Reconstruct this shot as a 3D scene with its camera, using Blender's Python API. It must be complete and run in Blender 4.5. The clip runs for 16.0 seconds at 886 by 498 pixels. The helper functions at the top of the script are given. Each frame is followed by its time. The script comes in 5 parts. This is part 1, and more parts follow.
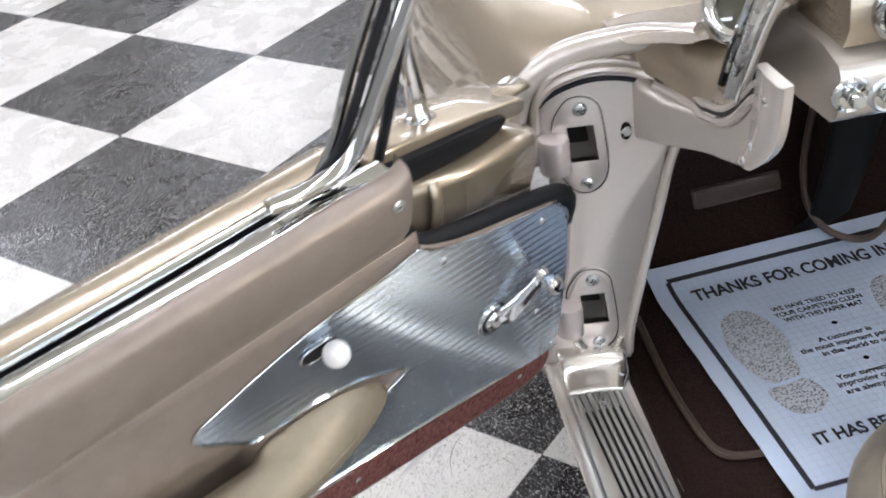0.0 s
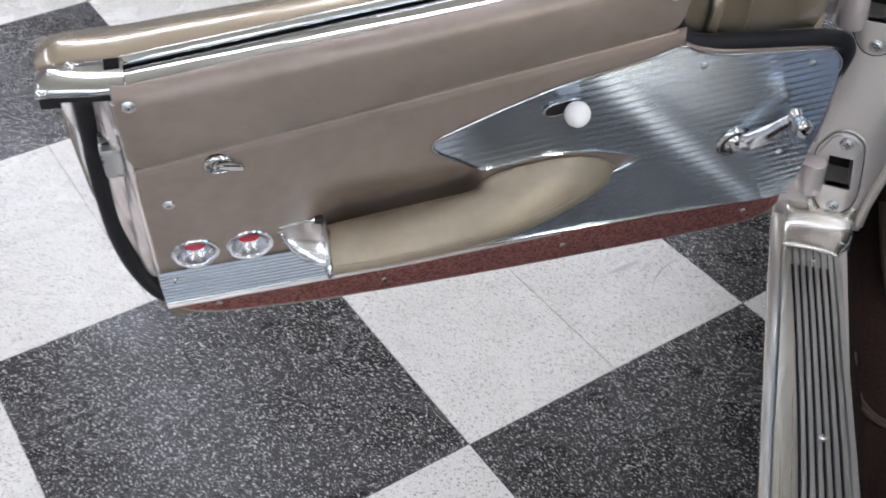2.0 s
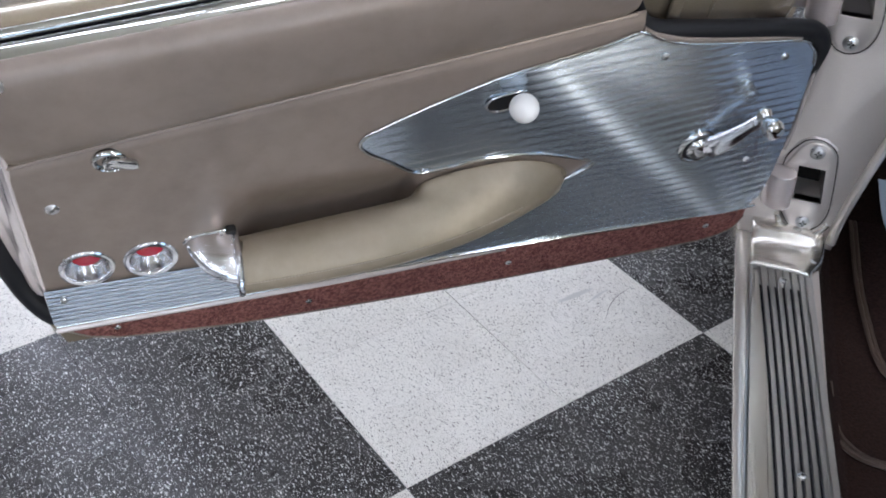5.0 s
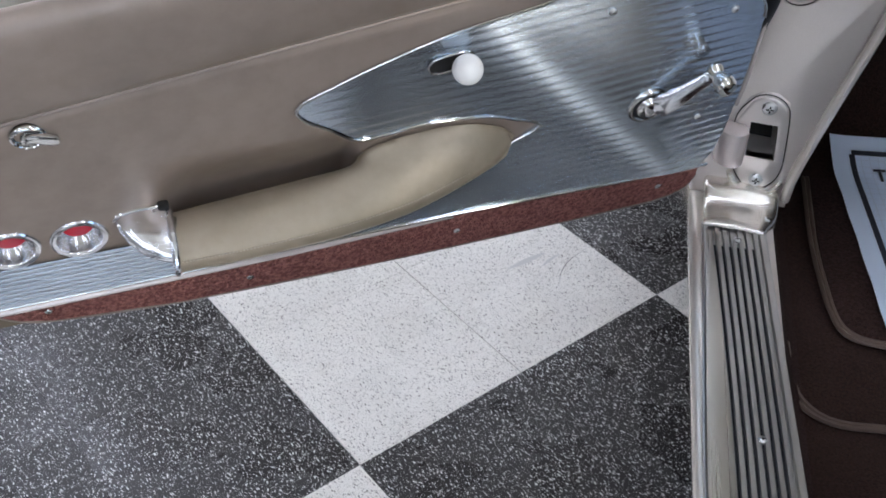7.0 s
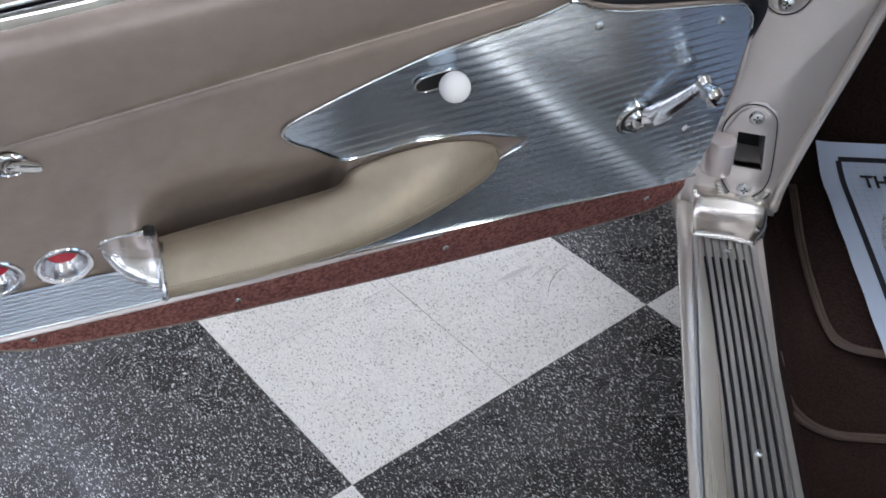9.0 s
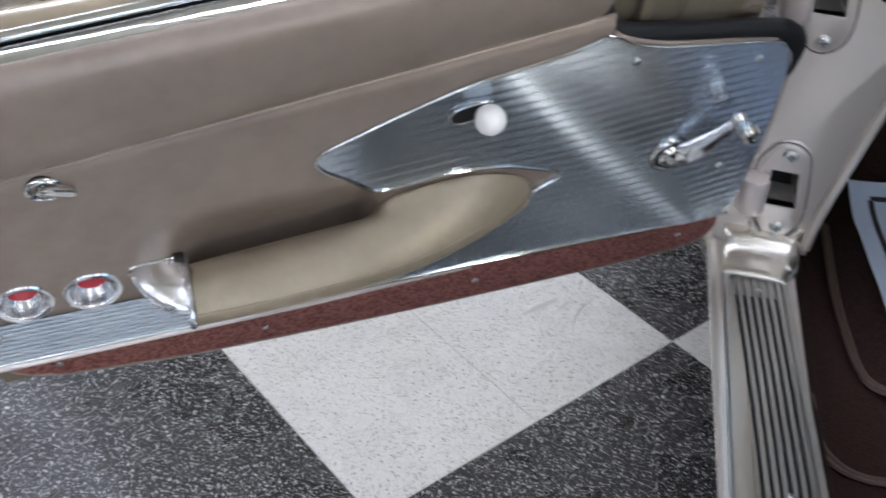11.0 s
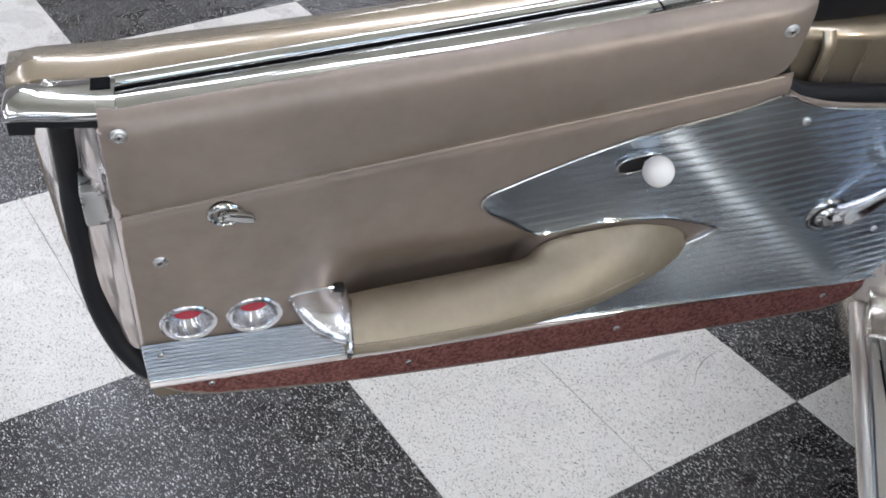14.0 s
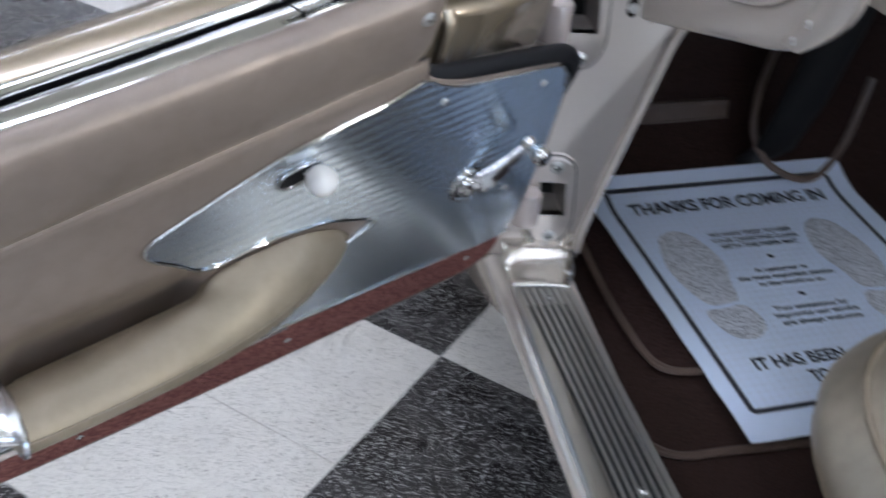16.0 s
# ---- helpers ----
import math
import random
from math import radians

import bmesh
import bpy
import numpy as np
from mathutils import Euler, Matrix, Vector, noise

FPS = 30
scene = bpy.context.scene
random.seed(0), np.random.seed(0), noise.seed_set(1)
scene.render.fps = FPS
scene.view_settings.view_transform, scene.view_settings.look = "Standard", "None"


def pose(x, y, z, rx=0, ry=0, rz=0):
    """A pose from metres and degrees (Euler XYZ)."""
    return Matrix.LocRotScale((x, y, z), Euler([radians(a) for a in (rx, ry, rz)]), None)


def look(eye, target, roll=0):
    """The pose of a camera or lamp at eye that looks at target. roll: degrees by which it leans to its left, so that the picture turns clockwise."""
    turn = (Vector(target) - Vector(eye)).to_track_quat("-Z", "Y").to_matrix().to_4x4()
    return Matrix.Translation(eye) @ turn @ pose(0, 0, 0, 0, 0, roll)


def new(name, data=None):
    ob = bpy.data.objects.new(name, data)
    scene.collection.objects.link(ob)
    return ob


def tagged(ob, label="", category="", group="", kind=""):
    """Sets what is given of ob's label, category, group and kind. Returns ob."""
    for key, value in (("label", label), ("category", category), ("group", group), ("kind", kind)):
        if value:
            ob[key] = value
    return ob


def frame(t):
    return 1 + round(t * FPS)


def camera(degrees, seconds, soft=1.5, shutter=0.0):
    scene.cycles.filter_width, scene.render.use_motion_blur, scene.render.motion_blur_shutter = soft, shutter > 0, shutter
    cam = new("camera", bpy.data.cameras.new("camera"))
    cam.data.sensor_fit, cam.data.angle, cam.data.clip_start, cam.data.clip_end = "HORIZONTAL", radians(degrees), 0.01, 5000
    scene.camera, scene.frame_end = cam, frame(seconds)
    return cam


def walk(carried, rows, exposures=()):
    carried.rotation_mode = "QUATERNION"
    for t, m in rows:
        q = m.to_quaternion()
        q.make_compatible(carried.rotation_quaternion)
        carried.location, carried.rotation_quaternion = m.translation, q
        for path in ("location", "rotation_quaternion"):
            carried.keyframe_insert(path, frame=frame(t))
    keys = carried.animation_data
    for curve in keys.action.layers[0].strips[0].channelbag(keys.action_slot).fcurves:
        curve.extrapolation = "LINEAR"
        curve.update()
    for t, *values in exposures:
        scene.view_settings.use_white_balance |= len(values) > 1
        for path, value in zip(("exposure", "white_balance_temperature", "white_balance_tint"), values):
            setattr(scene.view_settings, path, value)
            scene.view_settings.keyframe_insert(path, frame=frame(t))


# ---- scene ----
# ---------- camera ----------
cam = camera(43.5, 16.0, soft=1.7, shutter=0.45)
PATH = [
    (0, (-0.5950, -0.8367, 1.4116), (0.2493, -0.1442, 0.7062), -9.11),
    (0.5, (-0.7279, -0.8465, 1.4128), (0.1065, -0.1603, 0.6897), -1.67),
    (1, (-0.7208, -0.9083, 1.4080), (-0.0408, -0.1615, 0.5895), 1.52),
    (1.5, (-0.7077, -0.9435, 1.3985), (-0.0976, -0.1551, 0.5641), 1.69),
    (2, (-0.6648, -0.9679, 1.4039), (-0.1298, -0.1301, 0.5661), -0.64),
    (2.5, (-0.7698, -1.3330, 1.5747), (-0.2692, -0.4169, 0.8000), -2.42),
    (3, (-0.8016, -1.4732, 1.6416), (-0.3086, -0.5479, 0.8730), -2.26),
    (3.2, (-0.8193, -1.4619, 1.6322), (-0.3020, -0.5457, 0.8686), -1.53),
    (5.3, (-0.5768, -0.8478, 1.2535), (0.0306, -0.0252, 0.4507), 1.87),
    (5.5, (-0.5765, -0.8435, 1.2556), (0.0373, -0.0274, 0.4511), 2.22),
    (6, (-0.5641, -0.8550, 1.2607), (0.0868, -0.0569, 0.4673), 2.49),
    (6.5, (-0.5624, -0.8647, 1.2480), (0.0913, -0.0827, 0.4410), 2.37),
    (7, (-0.5620, -0.8622, 1.2445), (0.0720, -0.0840, 0.4185), 1.71),
    (7.5, (-0.5637, -0.8544, 1.2459), (0.0696, -0.0739, 0.4214), 1.21),
    (8, (-0.5618, -0.8445, 1.2469), (0.0738, -0.0640, 0.4242), 0.68),
    (8.5, (-0.5589, -0.8448, 1.2474), (0.0853, -0.0718, 0.4243), 0.80),
    (10.8, (-0.5526, -0.8394, 1.2424), (0.1145, -0.0576, 0.4462), 1.23),
    (11, (-0.5618, -0.8275, 1.2429), (0.0879, -0.0279, 0.4500), 1.68),
    (11.5, (-0.5970, -0.7945, 1.2458), (-0.0167, 0.0607, 0.4572), 2.78),
    (12, (-0.6384, -0.7632, 1.2487), (-0.1237, 0.1359, 0.4634), 2.93),
    (12.5, (-0.6442, -0.7621, 1.2518), (-0.1487, 0.1530, 0.4726), 2.81),
    (13, (-0.6407, -0.7609, 1.2484), (-0.1260, 0.1399, 0.4650), 2.65),
    (13.5, (-0.6291, -0.7734, 1.2531), (-0.0749, 0.1164, 0.4844), 2.37),
    (14, (-0.6309, -0.7848, 1.2539), (-0.0429, 0.0882, 0.4910), 2.30),
    (14.5, (-0.6291, -0.7947, 1.2546), (-0.0324, 0.0748, 0.4944), 2.05),
    (15, (-0.6148, -0.7922, 1.2661), (0.0846, 0.0090, 0.5184), 2.25),
    (15.5, (-0.6378, -0.7214, 1.2702), (0.1677, -0.0291, 0.5207), 3.94),
    (16, (-0.6599, -0.6424, 1.2564), (0.2734, -0.1565, 0.4929), 6.34),
]
walk(cam, [(t, look(eye, target, roll)) for t, eye, target, roll in PATH],
     [(0, 0.5, 6600, 11), (0.5, 0.28, 6550, 11), (1, 0.1, 6450, 11), (2, 0.1, 6400, 12), (2.5, 0, 6300, 12), (3.0, -0.2, 6150, 12), (5.5, 0.05, 6200, 12), (8.7, 0.05, 6200, 12), (11, 0, 6250, 11), (12.5, 0.05, 6450, 11), (14.5, 0.05, 6400, 11), (15.3, 0, 6350, 11), (16, 0, 6050, 11)])

# ---------- frames of reference ----------
TILE = 0.305                                        # floor tiles of 12 inches, in 2 x 2 fields
V = Vector


def basis(o, x, y, z):
    return Matrix(((x[0], y[0], z[0], o[0]), (x[1], y[1], z[1], o[1]), (x[2], y[2], z[2], o[2]), (0, 0, 0, 1)))


# the open door: x along it from the hinge, y off its inner face into the view, z up along its leaning face
DOOR = basis((0.4995, -0.1554, 0.3626), (-0.9499, 0.3124, -0.0021), (-0.3002, -0.9148, -0.2703), (-0.0863, -0.2561, 0.9628))
# the car: x into the car, y to its front, z up
CAR = basis((0.4479, -0.1824, 0.0043), (0.6742, -0.7386, 0.0000), (0.7386, 0.6742, 0.0000), (0.0000, 0.0000, 1.0000))

# ---------- world and light ----------
world = bpy.data.worlds.new("sky")
scene.world = world
world.use_nodes = True
wn = world.node_tree
bg = wn.nodes["Background"]
sky = wn.nodes.new("ShaderNodeTexSky")
sky.sky_type, sky.sun_disc = "NISHITA", False
sky.sun_elevation, sky.sun_rotation = radians(35), radians(200)
wn.links.new(sky.outputs[0], bg.inputs[0])
bg.inputs[1].default_value = 0.1


def area(name, m, sx, sy, watts, colour):
    data = bpy.data.lights.new(name, "AREA")
    data.shape, data.size, data.size_y, data.energy, data.color = "RECTANGLE", sx, sy, watts, colour
    ob = new(name, data)
    ob.matrix_world = m
    return ob


WINDOW_COLOUR, TUBE_COLOUR = (0.44, 0.70, 1.0), (0.838, 0.89, 1.05)
WINDOW_GLOW, STREAK_GLOW = 2.2, 44.0           # watts per square metre and steradian
# tint of a lamp added behind the viewer to streak the door plate
STREAK_COLOUR = (1.0, 0.94, 0.82)
scene.view_settings.exposure = 0.0

# ---------- materials ----------


class Mat:
    """A node material in the making."""

    def __init__(self, name, base=(0.5, 0.5, 0.5), rough=0.5, metal=0.0, **more):
        self.m = bpy.data.materials.new(name)
        self.m.use_nodes = True
        self.t = self.m.node_tree
        self.b = self.t.nodes["Principled BSDF"]
        self.set("Base Color", (*base, 1)), self.set("Roughness", rough), self.set("Metallic", metal)
        for key, value in more.items():
            self.set(key.replace("_", " "), value)
        self.at = None

    def set(self, key, value):
        self.b.inputs[key].default_value = value

    def node(self, kind, **inputs):
        n = self.t.nodes.new(kind)
        for key, value in inputs.items():
            self.put(n, key.replace("_", " "), value)
        return n

    def put(self, n, key, value):
        if isinstance(value, bpy.types.NodeSocket):
            self.t.links.new(value, n.inputs[key])
        else:
            n.inputs[key].default_value = value

    def coords(self, scale=(1, 1, 1)):
        c = self.t.nodes.new("ShaderNodeTexCoord")
        m = self.t.nodes.new("ShaderNodeMapping")
        m.inputs["Scale"].default_value = scale
        self.t.links.new(c.outputs["Object"], m.inputs[0])
        return m.outputs[0]

    def noise(self, scale, detail=4, vec=None, rough=0.5):
        n = self.node("ShaderNodeTexNoise", Scale=scale, Detail=detail, Roughness=rough)
        self.t.links.new(vec if vec else self.coords(), n.inputs["Vector"])
        return n.outputs["Fac"]

    def voronoi(self, scale, vec=None, feature="F1", out="Distance", randomness=1.0):
        n = self.node("ShaderNodeTexVoronoi", Scale=scale, Randomness=randomness)
        n.feature = feature
        self.t.links.new(vec if vec else self.coords(), n.inputs["Vector"])
        return n.outputs[out]

    def ramp(self, fac, stops):
        n = self.node("ShaderNodeValToRGB", Fac=fac)
        e = n.color_ramp.elements
        while len(e) < len(stops):
            e.new(0.5)
        for k, (p, c) in zip(e, stops):
            k.position, k.color = p, (*c, 1) if len(c) == 3 else c
        return n.outputs["Color"]

    def grey(self, fac, *stops):
        return self.ramp(fac, [(p, (v, v, v)) for p, v in stops])

    def mix(self, fac, a, b, blend="MIX"):
        n = self.t.nodes.new("ShaderNodeMix")
        n.data_type, n.blend_type = "RGBA", blend
        for key, value in ((0, fac), (6, a), (7, b)):
            if isinstance(value, bpy.types.NodeSocket):
                self.t.links.new(value, n.inputs[key])
            else:
                n.inputs[key].default_value = value if key == 0 else (*value, 1)[:4]
        return n.outputs[2]

    def math(self, op, a, b=0.0):
        n = self.t.nodes.new("ShaderNodeMath")
        n.operation = op
        self.put(n, 0, a), self.put(n, 1, b)
        return n.outputs[0]

    def link(self, key, socket):
        self.t.links.new(socket, self.b.inputs[key])
        return self

    def bump(self, height, strength=0.2, distance=0.002):
        n = self.node("ShaderNodeBump", Strength=strength, Distance=distance, Height=height)
        if self.b.inputs["Normal"].links:
            self.t.links.new(self.b.inputs["Normal"].links[0].from_socket, n.inputs["Normal"])
        self.t.links.new(n.outputs[0], self.b.inputs["Normal"])
        return self


def vinyl(name, base, dark, rough=0.42, coat=0.22, metal=0.35):
    m = Mat(name, base, rough, metal, Coat_Weight=coat, Coat_Roughness=0.35, Sheen_Weight=0.14, Sheen_Roughness=0.35, Sheen_Tint=(1.0, 0.78, 0.42, 1))
    col = m.mix(m.noise(9, 5), base, dark)
    col = m.mix(m.grey(m.noise(38, 5, rough=0.6), (0.42, 0.0), (0.72, 0.35)), col, tuple(c * 0.72 for c in dark))
    m.link("Base Color", m.mix(m.grey(m.noise(4.5, 6, rough=0.65), (0.47, 0.0), (0.76, 0.55)), col, tuple(c * 0.60 for c in dark)))
    m.link("Roughness", m.grey(m.noise(30, 4), (0.3, rough - 0.06), (0.7, rough + 0.08)))
    m.bump(m.voronoi(900), 0.10, 0.0006).bump(m.noise(14, 3), 0.06, 0.01)
    return m.m


def brushed(name, base, along=(3, 60, 900), rough=0.3):
    """Metal brushed along one axis."""
    m = Mat(name, base, rough, 1.0)
    g = m.noise(1.0, 3, m.coords(along))
    m.link("Roughness", m.grey(g, (0.25, rough - 0.05), (0.8, rough + 0.07)))
    m.link("Base Color", m.mix(m.noise(7, 4), base, tuple(c * 0.85 for c in base)))
    m.bump(g, 0.012, 0.0006)
    return m.m


def rolled_plate(name, base, sharp, broad, stretch, share):
    """Brushed sheet: a sheen spread far across the grain, with a dim mirror image over it."""
    m = Mat(name, base, broad, 1.0)
    g = m.noise(1.0, 3, m.coords((3, 60, 900)))
    tint = m.mix(m.noise(7, 4), base, tuple(c * 0.86 for c in base))
    t = m.t.nodes.new("ShaderNodeTangent")
    t.direction_type, t.uv_map = "UV_MAP", "UVMap"
    m.bump(g, 0.012, 0.0006)
    lobes = []
    for rough, aniso in ((m.grey(g, (0.25, broad * 0.88), (0.8, broad * 1.15)), stretch), (m.grey(m.noise(40, 4), (0.3, sharp * 0.8), (0.75, sharp * 1.3)), 0.0)):
        n = m.node("ShaderNodeBsdfAnisotropic", Color=tint, Roughness=rough, Anisotropy=aniso)
        m.t.links.new(t.outputs[0], n.inputs["Tangent"])
        m.t.links.new(m.b.inputs["Normal"].links[0].from_socket, n.inputs["Normal"])
        lobes.append(n.outputs[0])
    both = m.node("ShaderNodeMixShader", Fac=share)
    m.t.links.new(lobes[0], both.inputs[1])
    m.t.links.new(lobes[1], both.inputs[2])
    m.t.links.new(both.outputs[0], m.t.nodes["Material Output"].inputs[0])
    return m.m


def chrome(name="chrome", base=(0.62, 0.62, 0.61), rough=0.05, dents=0.02):
    m = Mat(name, base, rough, 1.0)
    m.link("Roughness", m.grey(m.noise(60, 5), (0.35, rough * 0.6), (0.8, rough * 2.4)))
    m.bump(m.noise(25, 3), dents, 0.004)
    return m.m


def paint(name, base, flake, rough=0.3, coat=1.0, metal=0.5):
    m = Mat(name, base, rough, metal, Coat_Weight=coat, Coat_Roughness=0.04)
    m.link("Base Color", m.mix(m.grey(m.noise(700, 2), (0.35, 0), (0.7, 1)), base, flake))
    m.bump(m.noise(9, 2), 0.03, 0.01)
    return m.m


def fabric(name, base, other, scale=700, depth=0.003, rough=0.95):
    m = Mat(name, base, rough, 0, Specular_IOR_Level=0.25)
    m.link("Base Color", m.mix(m.grey(m.noise(scale * 0.6, 3), (0.35, 0), (0.65, 1)), base, other))
    m.bump(m.voronoi(scale), 0.9, depth).bump(m.noise(60, 4), 0.5, 0.004)
    return m.m


def terrazzo(name, base, chips, amount, rough):
    """Vinyl composition tile: long chips of other colours in the ground colour, scuffed and waxed."""
    m = Mat(name, base, rough, 0, Specular_IOR_Level=0.33)
    info = m.t.nodes.new("ShaderNodeObjectInfo")
    c = m.t.nodes.new("ShaderNodeTexCoord")
    off = m.node("ShaderNodeVectorMath")
    off.operation = "MULTIPLY_ADD"
    m.t.links.new(info.outputs["Random"], off.inputs[0])
    off.inputs[1].default_value = (37, 53, 11)
    m.t.links.new(c.outputs["Object"], off.inputs[2])
    warp = m.node("ShaderNodeTexNoise", Scale=60.0, Detail=2.0)
    m.t.links.new(off.outputs[0], warp.inputs["Vector"])
    v = m.node("ShaderNodeVectorMath")
    v.operation = "MULTIPLY_ADD"
    m.t.links.new(warp.outputs["Color"], v.inputs[0])
    v.inputs[1].default_value = (0.009, 0.009, 0)
    m.t.links.new(off.outputs[0], v.inputs[2])
    col = None
    for k, (colour, scale, limit, squeeze) in enumerate(chips):
        mp = m.node("ShaderNodeMapping")
        mp.inputs["Rotation"].default_value = (0, 0, 0.5 + 1.1 * k)
        mp.inputs["Scale"].default_value = (1, squeeze, 1)
        m.t.links.new(v.outputs[0], mp.inputs[0])
        d = m.voronoi(scale, mp.outputs[0])
        mask = m.grey(d, (limit * 0.86, 1), (limit, 0))
        col = m.mix(mask, col if col else base, colour)
    worn = m.noise(3.0, 5, off.outputs[0])
    col = m.mix(m.grey(worn, (0.45, 0), (0.8, amount)), col, tuple(0.5 * b + 0.16 for b in base))
    m.link("Base Color", col)
    m.link("Roughness", m.grey(m.noise(8, 6, off.outputs[0]), (0.3, rough * 0.75), (0.75, rough * 1.35)))
    m.bump(m.noise(5, 2, off.outputs[0]), 0.05, 0.01)
    return m.m


TAN_VINYL = vinyl("tan_vinyl", (0.296, 0.238, 0.202), (0.248, 0.197, 0.165))
GOLD_VINYL = vinyl("gold_vinyl", (0.386, 0.324, 0.254), (0.282, 0.232, 0.158), 0.46, 0.24, 0.40)
THREAD = vinyl("gold_thread", (0.45, 0.385, 0.30), (0.40, 0.34, 0.26), 0.5, 0.1, 0.0)
SEAT_VINYL = vinyl("seat_vinyl", (0.42, 0.37, 0.29), (0.36, 0.31, 0.24), 0.36, 0.35, 0.3)
BROWN_VINYL = fabric("brown_loop_carpet", (0.042, 0.021, 0.0155), (0.020, 0.010, 0.008), 500, 0.002)
PIPING = vinyl("brown_piping", (0.125, 0.085, 0.066), (0.09, 0.06, 0.046), 0.45, 0.2, 0.0)
# blue in the base colour carries the plate's reflection of bluish windows
PLATE = rolled_plate("brushed_aluminium", (0.68, 0.77, 0.87), 0.10, 0.205, 0.78, 0.24)
STRIP = brushed("strip_aluminium", (0.56, 0.60, 0.65), rough=0.20)
SCUFF = brushed("scuff_aluminium", (0.56, 0.555, 0.535), (900, 3, 60), 0.34)
POLISHED = paint("polished_trim", (0.86, 0.82, 0.74), (0.90, 0.87, 0.80), 0.25, 0.4, 0.92)
BAND = brushed("polished_band", (0.62, 0.60, 0.55), (900, 3, 60), 0.30)
CHROME = chrome()
CUP_CHROME = chrome("satin_chrome", (0.84, 0.85, 0.88), 0.15, 0.002)
STEEL = chrome("worn_steel", (0.66, 0.66, 0.65), 0.26)
# near-black steel colour that carries the shade of small recesses
DARK_STEEL = chrome("recess_dark_steel", (0.026, 0.021, 0.018), 0.45)
GOLD_PAINT = paint("gold_paint", (0.365, 0.295, 0.210), (0.41, 0.335, 0.245), 0.25)
JAMB_PAINT = paint("jamb_paint", (0.665, 0.61, 0.575), (0.70, 0.645, 0.605), 0.28, 0.6, 0.6)
PEARL_PAINT = paint("pearl_paint", (0.60, 0.54, 0.49), (0.65, 0.59, 0.535), 0.24, 0.8, 0.45)
SHUT_PAINT = paint("shut_paint", (0.62, 0.54, 0.51), (0.67, 0.59, 0.56), 0.16, 1.0, 0.35)
ROCKER_PAINT = paint("rocker_paint", (0.62, 0.56, 0.50), (0.67, 0.61, 0.55), 0.24, 0.8, 0.5)
RUBBER = Mat("black_rubber", (0.010, 0.010, 0.012), 0.55, 0, Specular_IOR_Level=0.22)
RUBBER = RUBBER.bump(RUBBER.noise(240, 3), 0.15, 0.001).m
FELT = Mat("black_felt", (0.005, 0.005, 0.006), 0.95, 0, Specular_IOR_Level=0.1).m
OLIVE_GLASS = Mat("olive_glass", (0.05, 0.05, 0.035), 0.08, 0, Coat_Weight=1.0).m
BLACK_PAINT = Mat("black_paint", (0.012, 0.011, 0.011), 0.75, 0, Specular_IOR_Level=0.25).m
# near-black also stands in for the shade inside slots, holes and pockets
DARK = Mat("dark_void", (0.012, 0.011, 0.010), 0.9).m
RED_CARPET = fabric("red_brown_carpet", (0.43, 0.175, 0.150), (0.20, 0.072, 0.062), 360, 0.007)
DARK_CARPET = fabric("dark_brown_carpet", (0.050, 0.025, 0.021), (0.022, 0.011, 0.009), 420, 0.003)
WHITE_PLASTIC = Mat("white_plastic", (0.80, 0.79, 0.76), 0.28, 0, Coat_Weight=0.3).m
REFLECTOR = Mat("dull_reflector", (0.56, 0.56, 0.57), 0.22, 1.0).m
RED_LENS = Mat("red_lens", (0.44, 0.005, 0.028), 0.3, 0, Coat_Weight=0.2).m
WHITE_TILE = terrazzo("white_tile", (0.76, 0.735, 0.69), [((0.12, 0.11, 0.10), 240, 0.215, 0.40), ((0.42, 0.39, 0.35), 310, 0.25, 2.3), ((0.16, 0.145, 0.13), 400, 0.22, 0.42), ((0.30, 0.27, 0.24), 460, 0.24, 2.2)], 0.12, 0.27)
BLACK_TILE = terrazzo("black_tile", (0.025, 0.022, 0.022), [((0.76, 0.75, 0.73), 262, 0.215, 0.30), ((0.56, 0.55, 0.54), 200, 0.17, 3.0), ((0.72, 0.71, 0.70), 410, 0.22, 0.34), ((0.36, 0.35, 0.34), 270, 0.195, 2.8)], 0.10, 0.27)
# tones of the unseen ceiling and walls, set for contrast in the chrome
CEILING_PAINT = Mat("ceiling_paint", (0.54, 0.515, 0.43), 0.8)
CEILING_PAINT = CEILING_PAINT.bump(CEILING_PAINT.noise(150, 3), 0.2, 0.003).m
WALL_PAINT = Mat("wall_paint", (0.25, 0.24, 0.225), 0.7)
WALL_PAINT = WALL_PAINT.bump(WALL_PAINT.noise(120, 3), 0.1, 0.002).m
# blue in the paper's colour stands in for the footwell's bluish daylight
PAPER = Mat("paper", (0.70, 0.80, 0.96), 0.75)
PAPER = PAPER.bump(PAPER.noise(9, 3), 0.25, 0.01).m
INK = Mat("ink", (0.03, 0.032, 0.045), 0.7).m
TUBE = Mat("lit_diffuser", (0.9, 0.9, 0.9), 0.5, 0, Emission_Color=(*TUBE_COLOUR, 1), Emission_Strength=12.4).m

# ---------- mesh helpers ----------


def part(name, bm, material, parent=None, label="", smooth=True, angle=35):
    """Links a bmesh as one mesh object, under its thing where one is given."""
    bmesh.ops.recalc_face_normals(bm, faces=bm.faces[:])
    data = bpy.data.meshes.new(name)
    for e in bm.edges:
        if len(e.link_faces) == 2 and e.calc_face_angle(0) > radians(angle):
            e.smooth = False
    for f in bm.faces:
        f.smooth = smooth
    bm.to_mesh(data), bm.free()
    data.materials.append(material)
    ob = new(name, data)
    if parent:
        ob.parent = parent
    return tagged(ob, label)


def thing(name, m, label, category, group="", kind=""):
    ob = new(name)
    ob.empty_display_size = 0.05
    ob.matrix_world = m
    return tagged(ob, label, category, group, kind)


